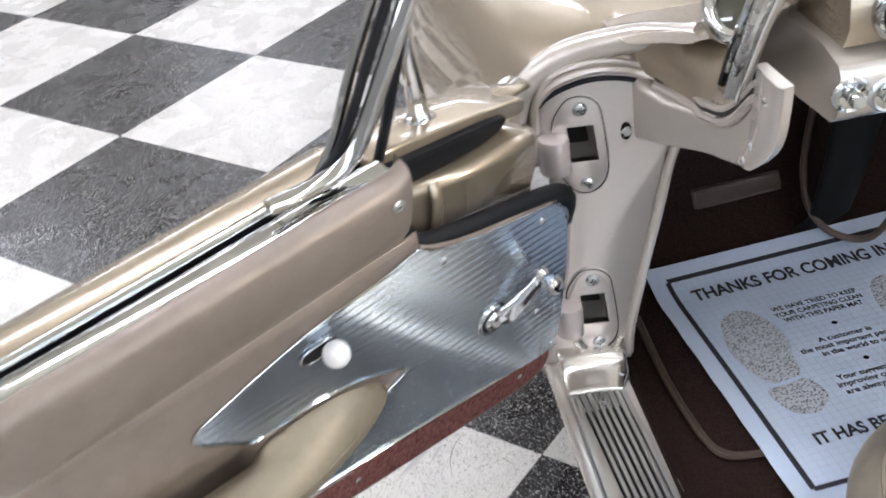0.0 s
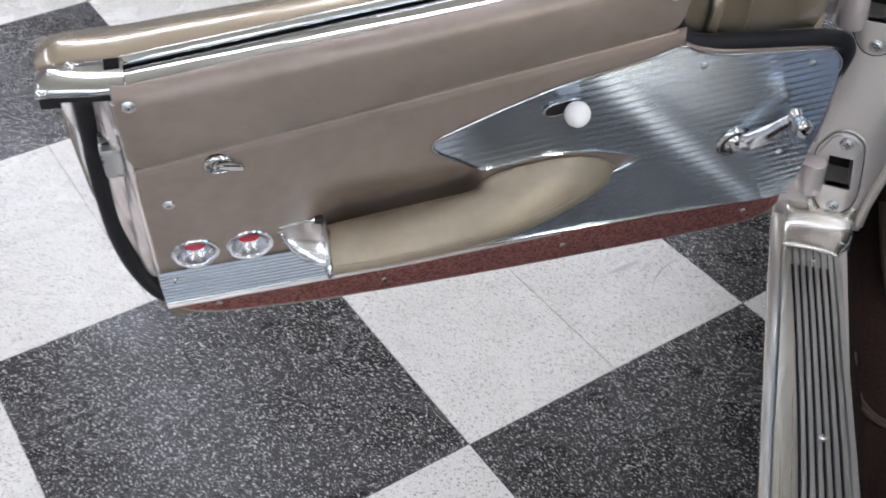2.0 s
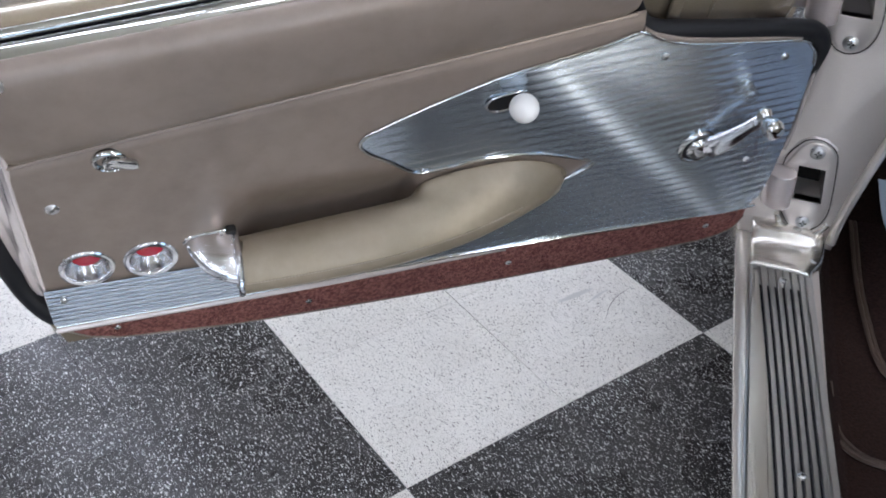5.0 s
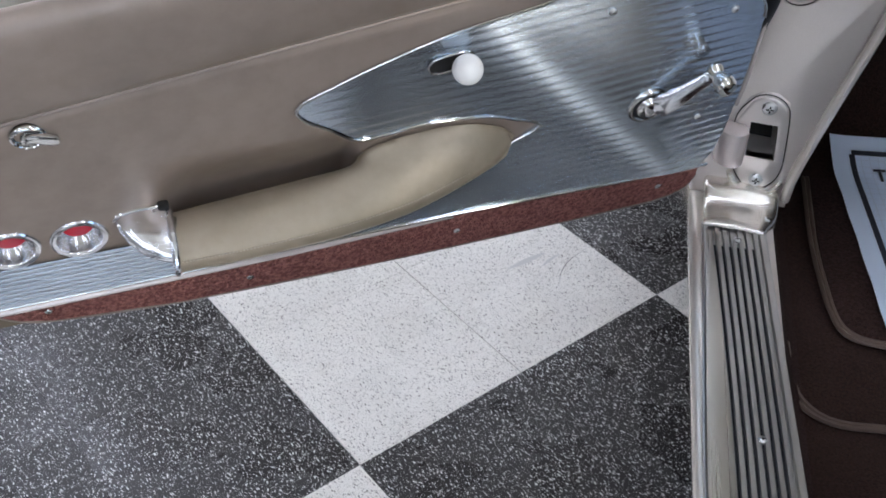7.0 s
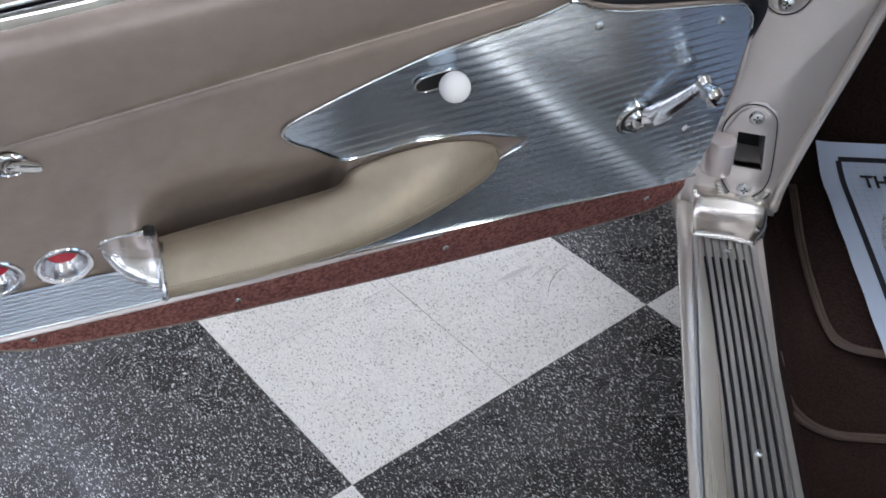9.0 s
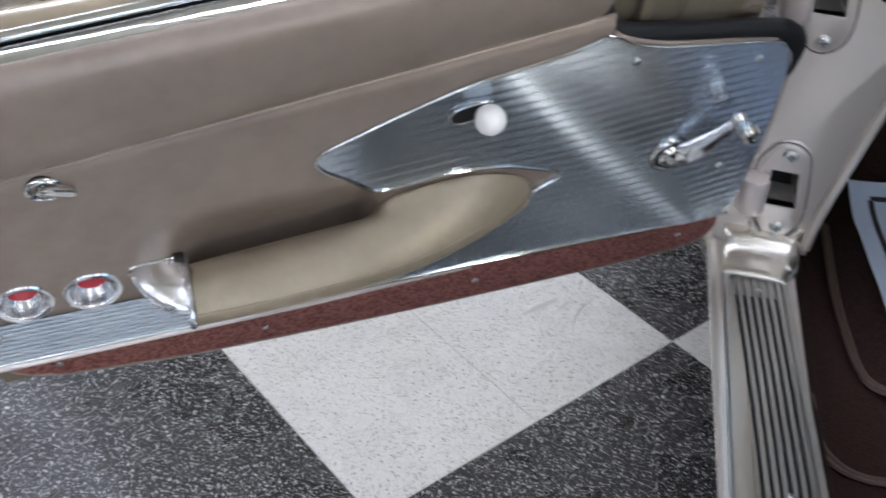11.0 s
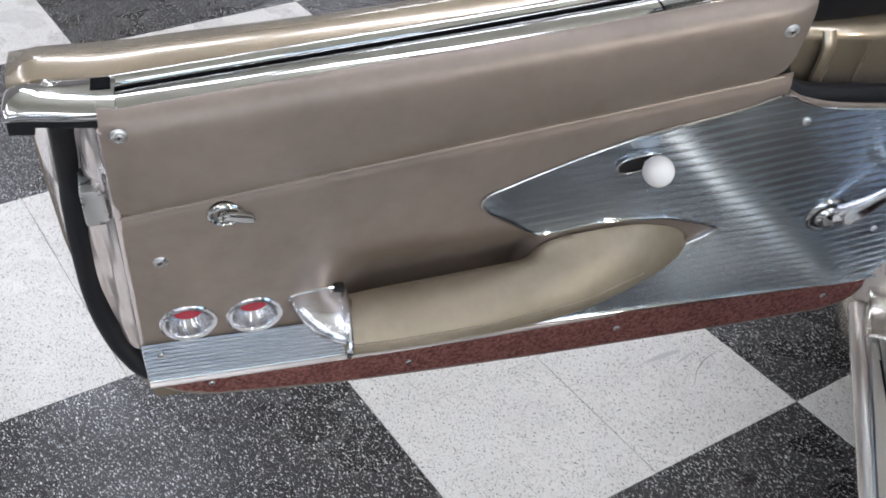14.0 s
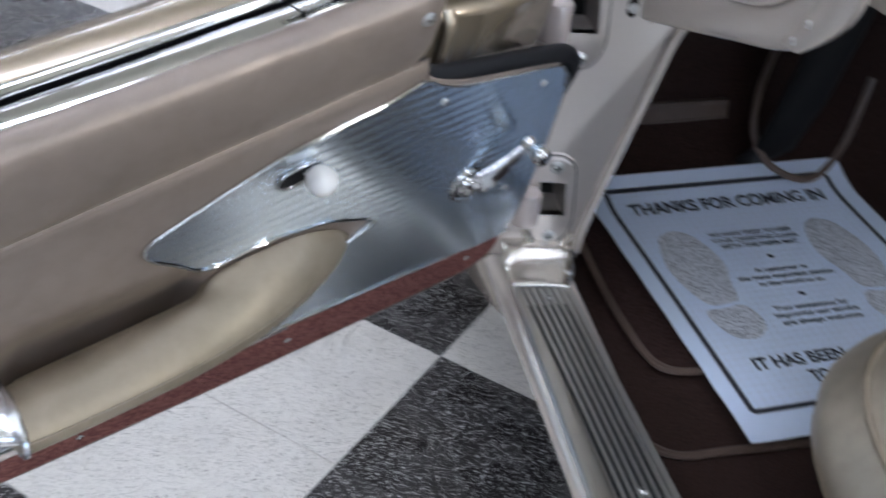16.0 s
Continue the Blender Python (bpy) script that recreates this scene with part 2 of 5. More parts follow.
def shape(verts, faces):
    bm = bmesh.new()
    vs = [bm.verts.new(v) for v in verts]
    for f in faces:
        bm.faces.new([vs[k] for k in f])
    return bm


def soften(bm, width, segments=2, sharp=30):
    edges = [e for e in bm.edges if len(e.link_faces) == 2 and e.calc_face_angle(0) > radians(sharp)]
    bmesh.ops.bevel(bm, geom=edges, offset=width, segments=segments, affect="EDGES", profile=0.5, clamp_overlap=True)
    return bm


def box(x0, x1, y0, y1, z0, z1, bevel=0.0, segments=2):
    bm = bmesh.new()
    bmesh.ops.create_cube(bm, size=1, matrix=Matrix.Translation(((x0 + x1) / 2, (y0 + y1) / 2, (z0 + z1) / 2)) @ Matrix.Diagonal((x1 - x0, y1 - y0, z1 - z0, 1)))
    return soften(bm, bevel, segments) if bevel else bm


def loft(rings, closed=False, caps=False):
    """A skin over rows of points."""
    bm = bmesh.new()
    rows = [[bm.verts.new(p) for p in ring] for ring in rings]
    n = len(rows[0])
    for a, b in zip(rows, rows[1:]):
        for k in range(n if closed else n - 1):
            bm.faces.new((a[k], a[(k + 1) % n], b[(k + 1) % n], b[k]))
    if caps:
        bm.faces.new(rows[0]), bm.faces.new(rows[-1][::-1])
    return bm


def spline(pts, n, closed=False):
    """n points evenly along a smooth curve through pts."""
    pts = [V(p) for p in pts]
    m = len(pts)
    out = []
    spans = m if closed else m - 1
    for s in range(spans):
        p1, p2 = pts[s], pts[(s + 1) % m]
        p0 = pts[(s - 1) % m] if closed or s > 0 else p1 * 2 - p2
        p3 = pts[(s + 2) % m] if closed or s + 2 < m else p2 * 2 - p1
        for k in range(24):
            t = k / 24
            out.append(0.5 * (2 * p1 + (p2 - p0) * t + (2 * p0 - 5 * p1 + 4 * p2 - p3) * t * t + (3 * p1 - p0 - 3 * p2 + p3) * t ** 3))
    if closed:
        out.append(pts[0])
    else:
        out.append(pts[-1])
    d = [0.0]
    for a, b in zip(out, out[1:]):
        d.append(d[-1] + (b - a).length)
    res, k = [], 0
    for i in range(n):
        want = d[-1] * i / (n if closed else n - 1)
        while k < len(d) - 2 and d[k + 1] < want:
            k += 1
        f = (want - d[k]) / max(d[k + 1] - d[k], 1e-9)
        res.append(out[k].lerp(out[k + 1], min(max(f, 0), 1)))
    return res


def tube(path, r, sides=8, closed=False, flat=1.0, up=(0, 0, 1), radii=None):
    """A round or flattened bar along a path."""
    path = [V(p) for p in path]
    n = len(path)
    rings = []
    for k, p in enumerate(path):
        a = path[(k - 1) % n] if closed or k else p
        b = path[(k + 1) % n] if closed or k < n - 1 else p
        d = (b - a).normalized()
        s = d.cross(V(up))
        s = s.normalized() if s.length > 1e-4 else V((1, 0, 0))
        t = s.cross(d)
        q = radii[k] if radii else r
        rings.append([p + (s * math.cos(w) + t * math.sin(w) * flat) * q for w in [2 * math.pi * j / sides for j in range(sides)]])
    if closed:
        rings.append(rings[0])
        bm = loft(rings, True)
        bmesh.ops.remove_doubles(bm, verts=bm.verts[:], dist=1e-6)
        return bm
    return loft(rings, True, True)


def lathe(profile, sides=24, m=None):
    """Turns a profile of (radius, height) round z."""
    rings = [[V((r * math.cos(w), r * math.sin(w), z)) for w in [2 * math.pi * j / sides for j in range(sides)]] for r, z in profile]
    bm = loft(rings, True)
    bmesh.ops.remove_doubles(bm, verts=bm.verts[:], dist=1e-6)
    if m:
        bmesh.ops.transform(bm, matrix=m, verts=bm.verts[:])
    return bm


def slab(outline, back, front, bevel=0.0, segments=2, axis="y", height=None):
    """A plate with the given outline in x and z, between two depths."""
    bm = bmesh.new()
    if axis == "y":
        at = lambda p, d: (p[0], d, p[1])
    elif axis == "z":
        at = lambda p, d: (p[0], p[1], d)
    else:
        at = lambda p, d: (d, p[0], p[1])
    low = [bm.verts.new(at(p, back)) for p in outline]
    top = [bm.verts.new(at(p, front)) for p in outline]
    n = len(outline)
    for k in range(n):
        bm.faces.new((low[k], low[(k + 1) % n], top[(k + 1) % n], top[k]))
    cap = bm.faces.new(top)
    bm.faces.new(low[::-1])
    bmesh.ops.recalc_face_normals(bm, faces=bm.faces[:])
    if bevel:
        bmesh.ops.bevel(bm, geom=list(cap.edges), offset=bevel, segments=segments, affect="EDGES", profile=0.5, clamp_overlap=True)
    return bm


def join(*bms):
    out = bmesh.new()
    for b in bms:
        data = bpy.data.meshes.new("tmp")
        b.to_mesh(data), b.free()
        out.from_mesh(data)
        bpy.data.meshes.remove(data)
    return out


def moved(bm, m):
    bmesh.ops.transform(bm, matrix=m, verts=bm.verts[:])
    return bm


def cut(ob, cutter):
    """Takes the cutter's solid out of a mesh object."""
    data = bpy.data.meshes.new("cutter")
    bmesh.ops.recalc_face_normals(cutter, faces=cutter.faces[:])
    cutter.to_mesh(data), cutter.free()
    tool = new("cutter", data)
    if ob.parent:
        tool.parent = ob.parent
    mod = ob.modifiers.new("opening", "BOOLEAN")
    mod.operation, mod.object, mod.solver = "DIFFERENCE", tool, "EXACT"
    bpy.context.view_layer.update()
    result = bpy.data.meshes.new_from_object(ob.evaluated_get(bpy.context.evaluated_depsgraph_get()))
    ob.modifiers.clear()
    ob.data = result
    bpy.data.objects.remove(tool)


# turns z (the axis of lathed parts) to the door's y, off its face
FACE = Matrix.Rotation(radians(-90), 4, "X")


def screw_mesh(r, dome=0.4):
    bm = lathe([(0, r * dome), (r * 0.3, r * dome * 0.97), (r * 0.55, r * dome * 0.86), (r * 0.8, r * dome * 0.55), (r * 0.95, r * dome * 0.2), (r, -0.001), (r, -0.004)], 24)
    cross = join(box(-r * 0.50, r * 0.50, -r * 0.10, r * 0.10, r * dome * 0.70, r * dome * 0.96 + 0.00012), box(-r * 0.10, r * 0.10, -r * 0.50, r * 0.50, r * dome * 0.70, r * dome * 0.96 + 0.0001))
    return bm, cross


def screw(parent, m, r=0.0045, material=None, name="screw"):
    head, cross = screw_mesh(r)
    ob = part(name, moved(head, m), material or STEEL, parent)
    part("screw_slot", moved(cross, m), DARK, ob)
    return ob

# ---------- the showroom ----------
HALL = 7.0, 7.5, 3.7                                 # half width, half depth, height
CX, CY = 0.3, 0.6


def wall(name, m, width, height, openings=()):
    """A wall in its own x and z, 0.2 m thick, with rectangular openings (x0, x1, z0, z1)."""
    xs = sorted({-width / 2, width / 2, *[o[0] for o in openings], *[o[1] for o in openings]})
    zs = sorted({0.0, height, *[o[2] for o in openings], *[o[3] for o in openings]})
    pieces = []
    for a, b in zip(xs, xs[1:]):
        for c, d in zip(zs, zs[1:]):
            if not any(o[0] <= a and b <= o[1] and o[2] <= c and d <= o[3] for o in openings):
                pieces.append(box(a, b, 0, 0.2, c, d))
    bm = join(*pieces)
    bmesh.ops.remove_doubles(bm, verts=bm.verts[:], dist=1e-5)
    ob = part(name, bm, WALL_PAINT)
    ob.matrix_world = m
    return tagged(ob, "plain beige grey painted showroom wall", "wall", kind="structure")


W2, D2, HH = HALL
LIT_OPENINGS = [(-5.6, -1.2, 0.4, 3.0), (-0.22, 0.18, 0.02, 2.4), (2.0, 5.4, 0.4, 3.0)]   # unseen windows behind the viewer; narrow slot added to streak the door plate
# walls and ceiling are added out of view to close the hall
wall("wall_north", pose(CX, CY + D2, 0), 2 * W2 + 0.4, HH)
wall("wall_south", pose(CX, CY - D2, 0, 0, 0, 180), 2 * W2 + 0.4, HH, LIT_OPENINGS)
wall("wall_east", pose(CX + W2, CY, 0, 0, 0, -90), 2 * D2, HH)
wall("wall_west", pose(CX - W2, CY, 0, 0, 0, 90), 2 * D2, HH)
ceiling = tagged(part("ceiling", box(CX - W2 - 0.2, CX + W2 + 0.2, CY - D2 - 0.2, CY + D2 + 0.2, HH, HH + 0.2), CEILING_PAINT), "flat cream white ceiling", "ceiling", kind="structure")

# long fluorescent ceiling lights
for x in (-5.9, -2.95, 0.0, 2.95, 5.9):
    for y in (-5.6, -2.7, 0.2, 3.1, 6.0):
        lamp = thing("ceiling_light", pose(CX + x, CY + y, HH, 0, 0, 90), "white fluorescent strip light hung below the ceiling", "ceiling light", "ceiling lights")
        part("housing", box(-1.2, 1.2, -0.04, 0.04, -0.45, -0.39, 0.01), WHITE_PLASTIC, lamp)
        part("diffuser", box(-1.16, 1.16, -0.11, 0.11, -0.53, -0.4505, 0.03), TUBE, lamp)
        for k in (-0.9, 0.9):
            part("hanger", tube([(k, 0, -0.391), (k, 0, 0.0)], 0.006, 8), STEEL, lamp)

for x0, x1, z0, z1 in LIT_OPENINGS:
    # the low slot gets the added streak lamp, the rest window daylight
    glow, colour, name = (STREAK_GLOW, STREAK_COLOUR, "doorway_light") if z0 < 0.1 else (WINDOW_GLOW, WINDOW_COLOUR, "window_light")
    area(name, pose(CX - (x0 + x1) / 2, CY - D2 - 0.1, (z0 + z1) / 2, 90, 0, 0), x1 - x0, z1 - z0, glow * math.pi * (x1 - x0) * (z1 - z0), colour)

floor = tagged(part("floor", box(CX - W2 - 0.2, CX + W2 + 0.2, CY - D2 - 0.2, CY + D2 + 0.2, -0.1, -0.004), DARK), "black and white chequered vinyl tile floor", "floor", kind="structure")


def tile_bm(gap):
    g = TILE / 2 - 0.0002
    bm = box(-g + gap, g - gap, -g, g, -0.0035, 0.0)
    return soften(bm, 0.0003, 1)


tile_data = {}
for name, material, gap in (("tile", WHITE_TILE, 0.0004), ("tile_black", BLACK_TILE, 0.0)):
    first = part("tile", tile_bm(gap), material)
    tile_data[name] = first.data
    bpy.data.objects.remove(first)
rest = {"tile": [], "tile_black": []}
for i in range(-22, 25):
    for j in range(-22, 27):
        kind = "tile" if (i // 2 + j // 2) % 2 == 0 else "tile_black"
        x, y = (i + 0.5) * TILE, (j + 0.5) * TILE
        if abs(x - CX) > W2 or abs(y - CY) > D2:
            continue
        if -7 <= i <= 7 and -3 <= j <= 13:
            ob = new("tile", tile_data[kind])
            ob.location, ob.parent = (x, y, 0), floor
        else:
            rest[kind].append((x, y))
for kind, spots in rest.items():
    g = TILE / 2 - 0.0006
    verts, faces = [], []
    for x, y in spots:
        b = len(verts)
        verts += [(x - g, y - g, 0), (x + g, y - g, 0), (x + g, y + g, 0), (x - g, y + g, 0)]
        faces.append((b, b + 1, b + 2, b + 3))
    data = bpy.data.meshes.new("tiles")
    data.from_pydata(verts, [], faces)
    data.materials.append(WHITE_TILE if kind == "tile" else BLACK_TILE)
    ob = new("tiles", data)
    ob.parent = floor
    tagged(ob, kind="stuff")

# scuffs on the tiles beside the sill
SCUFFED = Mat("scuff_mark", (0.16, 0.15, 0.14), 0.5).m
GREY_SCUFF = Mat("grey_scuff", (0.50, 0.49, 0.47), 0.4).m
for k, (pts, w, mat) in enumerate(((((0.50, 0.16), (0.455, 0.155), (0.42, 0.14), (0.39, 0.115)), 0.0016, SCUFFED), (((0.35, 0.20), (0.385, 0.198), (0.43, 0.195)), 0.012, GREY_SCUFF), (((0.40, 0.17), (0.425, 0.175), (0.45, 0.178)), 0.006, GREY_SCUFF))):
    path = spline([(x + 0.10, y, 0.0006) for x, y in pts], 16)
    rows = []
    for j, q in enumerate(path):
        d = (path[min(15, j + 1)] - path[max(0, j - 1)]).normalized()
        g = w * math.sin(math.pi * (j + 0.6) / 16.5)
        rows.append([q + V((-d.y, d.x, 0)) * g / 2, q - V((-d.y, d.x, 0)) * g / 2])
    part("scuff", loft(rows), mat, floor)

# ---------- the open door ----------
door = thing("open_door", DOOR, "open car door, tan vinyl panel, brushed aluminium plate, chrome rail", "car door")


def top_w(u):
    """Height of the panel's upper edge along the door."""
    return 0.4675 + (0.936 - u) * 0.1115 + 0.012 * max(0.0, 0.60 - u)


def seam_w(u):
    return 0.335 + (0.935 - u) * 0.157


def outward(h, w, d):
    """A point d level metres farther from the viewer than (h, w) on the leaning face."""
    return h - 0.9645 * d, w - 0.2641 * d


# upper pad: rolls back at its top edge
rings = []
for k in range(41):
    u = 0.312 + (0.9375 - 0.312) * k / 40
    a, b = seam_w(u), top_w(u)
    sec = []
    for s, h in ((0.0, -0.003), (0.02, 0.001), (0.08, 0.004), (0.25, 0.0085), (0.5, 0.010), (0.70, 0.0095), (0.80, 0.0075), (0.86, 0.0040), (0.895, -0.0010), (0.912, -0.0060), (0.918, -0.0110), (0.90, -0.0155), (0.84, -0.018)):
        sec.append((u, h, a + (b - a) * s))
    rings.append(sec)
rings = [[(p[0], -0.03, p[2]) for p in rings[0]], [(p[0] - 0.001, p[1] - 0.006, p[2]) for p in rings[0]]] + rings[1:-1] + [[(p[0], p[1] - 0.005, p[2]) for p in rings[-1]], [(p[0] + 0.001, -0.03, p[2]) for p in rings[-1]]]
upper_pad = part("upper_pad", loft(rings), TAN_VINYL, door, angle=60)

# lower panel, from the seam down to the ribbed strip and the armrest
LAMPS = ((0.888, 0.165), (0.821, 0.164))


def ease(x):
    x = max(0.0, min(1.0, x))
    return x * x * (3 - 2 * x)


def hollow(u, w):
    """The panel dips behind the grip of the armrest."""
    along = ease((u - 0.520) / 0.016) * ease((0.755 - u) / 0.06)
    return -0.029 * along * ease((0.268 - w) / 0.10)


rings = []
for k in range(131):
    u = 0.30 + (0.936 - 0.30) * k / 130
    a, b = 0.085, seam_w(u)
    sec = []
    for j in range(53):
        s = j / 50 if j < 49 else (0.97, 0.985, 0.995, 1.0)[j - 49]
        h = 0.001 - 0.003 * ease((0.1 - s) / 0.1) - 0.0045 * ease((s - 0.95) / 0.05)
        sec.append((u, h + hollow(u, a + (b - a) * s), a + (b - a) * s))
    rings.append(sec)
rings.append([(0.9375, p[1] - 0.006, p[2]) for p in rings[-1]])
rings.append([(0.938, -0.03, p[2]) for p in rings[-1]])
lower = loft(rings)
holes = [f for f in lower.faces if any(all(math.hypot(v.co.x - u, v.co.z - w) < 0.0262 for v in f.verts) for u, w in LAMPS)]
bmesh.ops.delete(lower, geom=holes, context="FACES")
part("lower_panel", lower, TAN_VINYL, door, angle=60)
part("seam_piping", tube([(u, -0.0005, seam_w(u)) for u in [0.312 + 0.0156 * k for k in range(41)]], 0.0022, 6), TAN_VINYL, door)

# brushed aluminium plate
plate_outline = [(0.594, 0.300), (0.588, 0.312), (0.555, 0.329), (0.52, 0.344), (0.465, 0.366), (0.427, 0.378), (0.349, 0.395), (0.308, 0.409), (0.292, 0.406), (0.278, 0.397), (0.258, 0.389), (0.233, 0.383), (0.165, 0.375), (0.103, 0.367), (0.088, 0.360), (0.075, 0.345), (0.068, 0.326), (0.062, 0.285), (0.054, 0.205), (0.050, 0.135), (0.053, 0.095), (0.068, 0.070), (0.16, 0.070), (0.30, 0.0735), (0.45, 0.0745), (0.60, 0.073), (0.715, 0.070), (0.715, 0.120), (0.60, 0.125), (0.45, 0.150), (0.35, 0.188), (0.343, 0.192), (0.315, 0.214), (0.354, 0.2325), (0.39, 0.244), (0.449, 0.2485), (0.499, 0.2435), (0.527, 0.243), (0.56, 0.268), (0.583, 0.284)]


def ridge(u, w):
    """The plate is pressed out softly along a slanting line from the ball handle to its lower front corner."""
    d = 0.694 * (u - 0.3545) - 0.720 * (w - 0.3150)
    return 0.0040 * math.exp(-0.5 * (d / 0.030) ** 2)


def ribbed_sheet(outline, back, pitch, depth, slope=0.10):
    """A plate whose face carries fine raised ribs along x, cut to the outline."""
    zs = [p[1] + slope * p[0] for p in outline]
    z, cuts = min(zs) - pitch, []
    while z < max(zs) + pitch:
        cuts += [(z, -depth), (z + pitch * 0.10, depth * 0.1), (z + pitch * 0.22, depth * 0.8), (z + pitch * 0.34, depth), (z + pitch * 0.50, depth * 0.7), (z + pitch * 0.85, -depth * 0.5)]
        z += pitch
    bm = slab(outline, back, 0.0)
    for z, h in cuts:
        geom = bm.verts[:] + bm.edges[:] + bm.faces[:]
        bmesh.ops.bisect_plane(bm, geom=geom, plane_co=(0, 0, z), plane_no=(slope, 0, 1), dist=1e-7)
    for k in range(72):
        geom = bm.verts[:] + bm.edges[:] + bm.faces[:]
        bmesh.ops.bisect_plane(bm, geom=geom, plane_co=(0.06 + 0.0075 * k, 0, 0), plane_no=(1, 0, 0), dist=1e-7)
    lifts = np.array(cuts)
    for v in bm.verts:
        if v.co.y > -1e-6:
            worn = 1 - 0.6 * ease((v.co.x - 0.40) / 0.10)
            v.co.y = worn * float(np.interp(v.co.z + slope * v.co.x, lifts[:, 0], lifts[:, 1])) + ridge(v.co.x, v.co.z)
    uv = bm.loops.layers.uv.new("UVMap")
    for f in bm.faces:
        for l in f.loops:
            l[uv].uv = (l.vert.co.x - slope * l.vert.co.z, l.vert.co.z + slope * l.vert.co.x)
    return bm


sheet = ribbed_sheet(plate_outline, -0.006, 0.0130, 0.00033)
bmesh.ops.translate(sheet, vec=(0, 0.0032, 0), verts=sheet.verts[:])
plate = part("brushed_plate", sheet, PLATE, door, "brushed aluminium door plate with fine raised ribs", angle=60)


def bead(name, pts, r, parent=None, material=None, n=0, flat=1.0, closed=False, label=""):
    path = spline(pts, n or max(8, len(pts) * 6), closed)
    return part(name, tube(path, r, 12, closed, flat, up=(0, 1, 0)), material or CHROME, parent or door, label, angle=75)


H0 = 0.0035
bead("edge_bead", [(0.308, H0, 0.410), (0.349, H0, 0.3955), (0.427, H0, 0.3785), (0.465, H0, 0.3665), (0.52, H0, 0.3445), (0.575, H0, 0.319), (0.588, H0, 0.312), (0.594, H0, 0.300), (0.583, H0, 0.284), (0.56, H0, 0.267), (0.535, H0, 0.246), (0.520, H0, 0.241), (0.499, H0, 0.2425), (0.449, H0, 0.2485), (0.39, H0, 0.244), (0.354, H0, 0.2325), (0.313, H0, 0.2125), (0.345, H0, 0.190)], 0.0022, n=120)
bead("edge_bead", [(0.306, H0, 0.411), (0.292, H0, 0.4065), (0.278, H0, 0.3975), (0.233, H0, 0.3835), (0.103, H0, 0.3675), (0.086, H0, 0.359), (0.074, H0, 0.345), (0.068, H0, 0.326)], 0.0019, n=60)
bead("bottom_bead", [(0.053, 0.004, 0.072), (0.16, 0.004, 0.0705), (0.30, 0.004, 0.0735), (0.45, 0.004, 0.0740), (0.60, 0.004, 0.0725), (0.72, 0.004, 0.0695), (0.936, 0.004, 0.0685)], 0.0022, n=60)

# padded armrest: inner edge on the panel, outer lip overhanging it
inner = spline([(0.736, 0, 0.175), (0.65, 0, 0.184), (0.58, 0, 0.1915), (0.543, 0, 0.1955), (0.532, 0, 0.1985), (0.5265, 0, 0.2075), (0.5205, 0, 0.2215), (0.494, 0, 0.2320), (0.44, 0, 0.2365), (0.40, 0, 0.234), (0.37, 0, 0.224), (0.352, 0, 0.212), (0.344, 0, 0.201)], 48)
lip = spline([(0.7355, 0.066, 0.169), (0.672, 0.066, 0.168), (0.617, 0.066, 0.170), (0.562, 0.065, 0.1725), (0.506, 0.062, 0.179), (0.464, 0.056, 0.1845), (0.4145, 0.042, 0.190), (0.370, 0.022, 0.1886), (0.3478, 0.008, 0.197)], 48)
soft = [sum((inner[max(0, min(47, k + j))] for j in range(-8, 9)), V((0, 0, 0))) / 17 for k in range(48)]
rings, seam = [], []
for a, b, m in zip(inner, lip, soft):
    t = b - a
    rise = 0.017 * min(1.0, b.y / 0.05)
    d = hollow(a.x, a.z)
    sec = [a + V((0, d - 0.004, -0.05)), a + V((0, d * 0.45 - 0.002, -0.022)), a + V((0, d * 0.1 - 0.001, -0.005)), a + V((0, 0.004, 0.001))]
    for s in (0.07, 0.15, 0.25, 0.37, 0.5, 0.62, 0.74, 0.85, 0.95):
        g = ease(s / 0.30)
        sec.append((a.lerp(m, g)) * (1 - s) + b * s + V((0, 0, rise * math.sin(math.pi * min(1, s * 1.02)) ** 0.7)))
    seam.append(len(sec) - 1)
    sec += [b + V((0, 0.001, -0.004)), b + V((0, -0.002, -0.012)), b + V((0, -b.y * 0.35, -0.024)), b + V((0, -b.y * 0.75, -0.034)), V((b.x, -0.004, b.z - 0.04))]
    rings.append(sec)
for _ in range(6):
    old = [list(sec) for sec in rings]
    for k in range(1, 47):
        for j in range(6, 13):
            rings[k][j] = old[k][j] * 0.5 + (old[k - 1][j] + old[k + 1][j]) * 0.25
seam = [sec[j] for sec, j in zip(rings, seam)]
armrest = part("armrest", loft(rings, False, True), GOLD_VINYL, door, "padded gold vinyl armrest with stitched lower edge", angle=70)
seam = spline(seam[:40], 181)
for k in range(90):
    p, q = seam[2 * k] + V((0, 0.0009, 0.0007)), seam[2 * k + 1] + V((0, 0.0009, 0.0007))
    part("stitch", tube([p, q], 0.0009, 5), THREAD, armrest)

# chrome cup at the armrest's rear end
rings = []
for k in range(19):
    a = math.pi / 2 * k / 18
    c, n = math.cos(a), math.sin(a)
    rings.append([(0.730 + 0.055 * n, -0.012 * (1 - c) + 0.058 * c * math.sin(q), 0.170 + 0.020 * c * math.cos(q) + 0.010 * n) for q in [math.pi * j / 22 for j in range(23)]])
cup = part("armrest_cup", loft(rings), CUP_CHROME, door, "polished chrome end cup")
part("cup_edge", tube([(0.730 + 0.055 * math.sin(q), 0.0012, 0.170 + 0.020 * math.cos(q) + 0.010 * math.sin(q) + 0.0006) for q in [math.pi / 2 * k / 18 for k in range(19)]], 0.0016, 8), CHROME, cup)
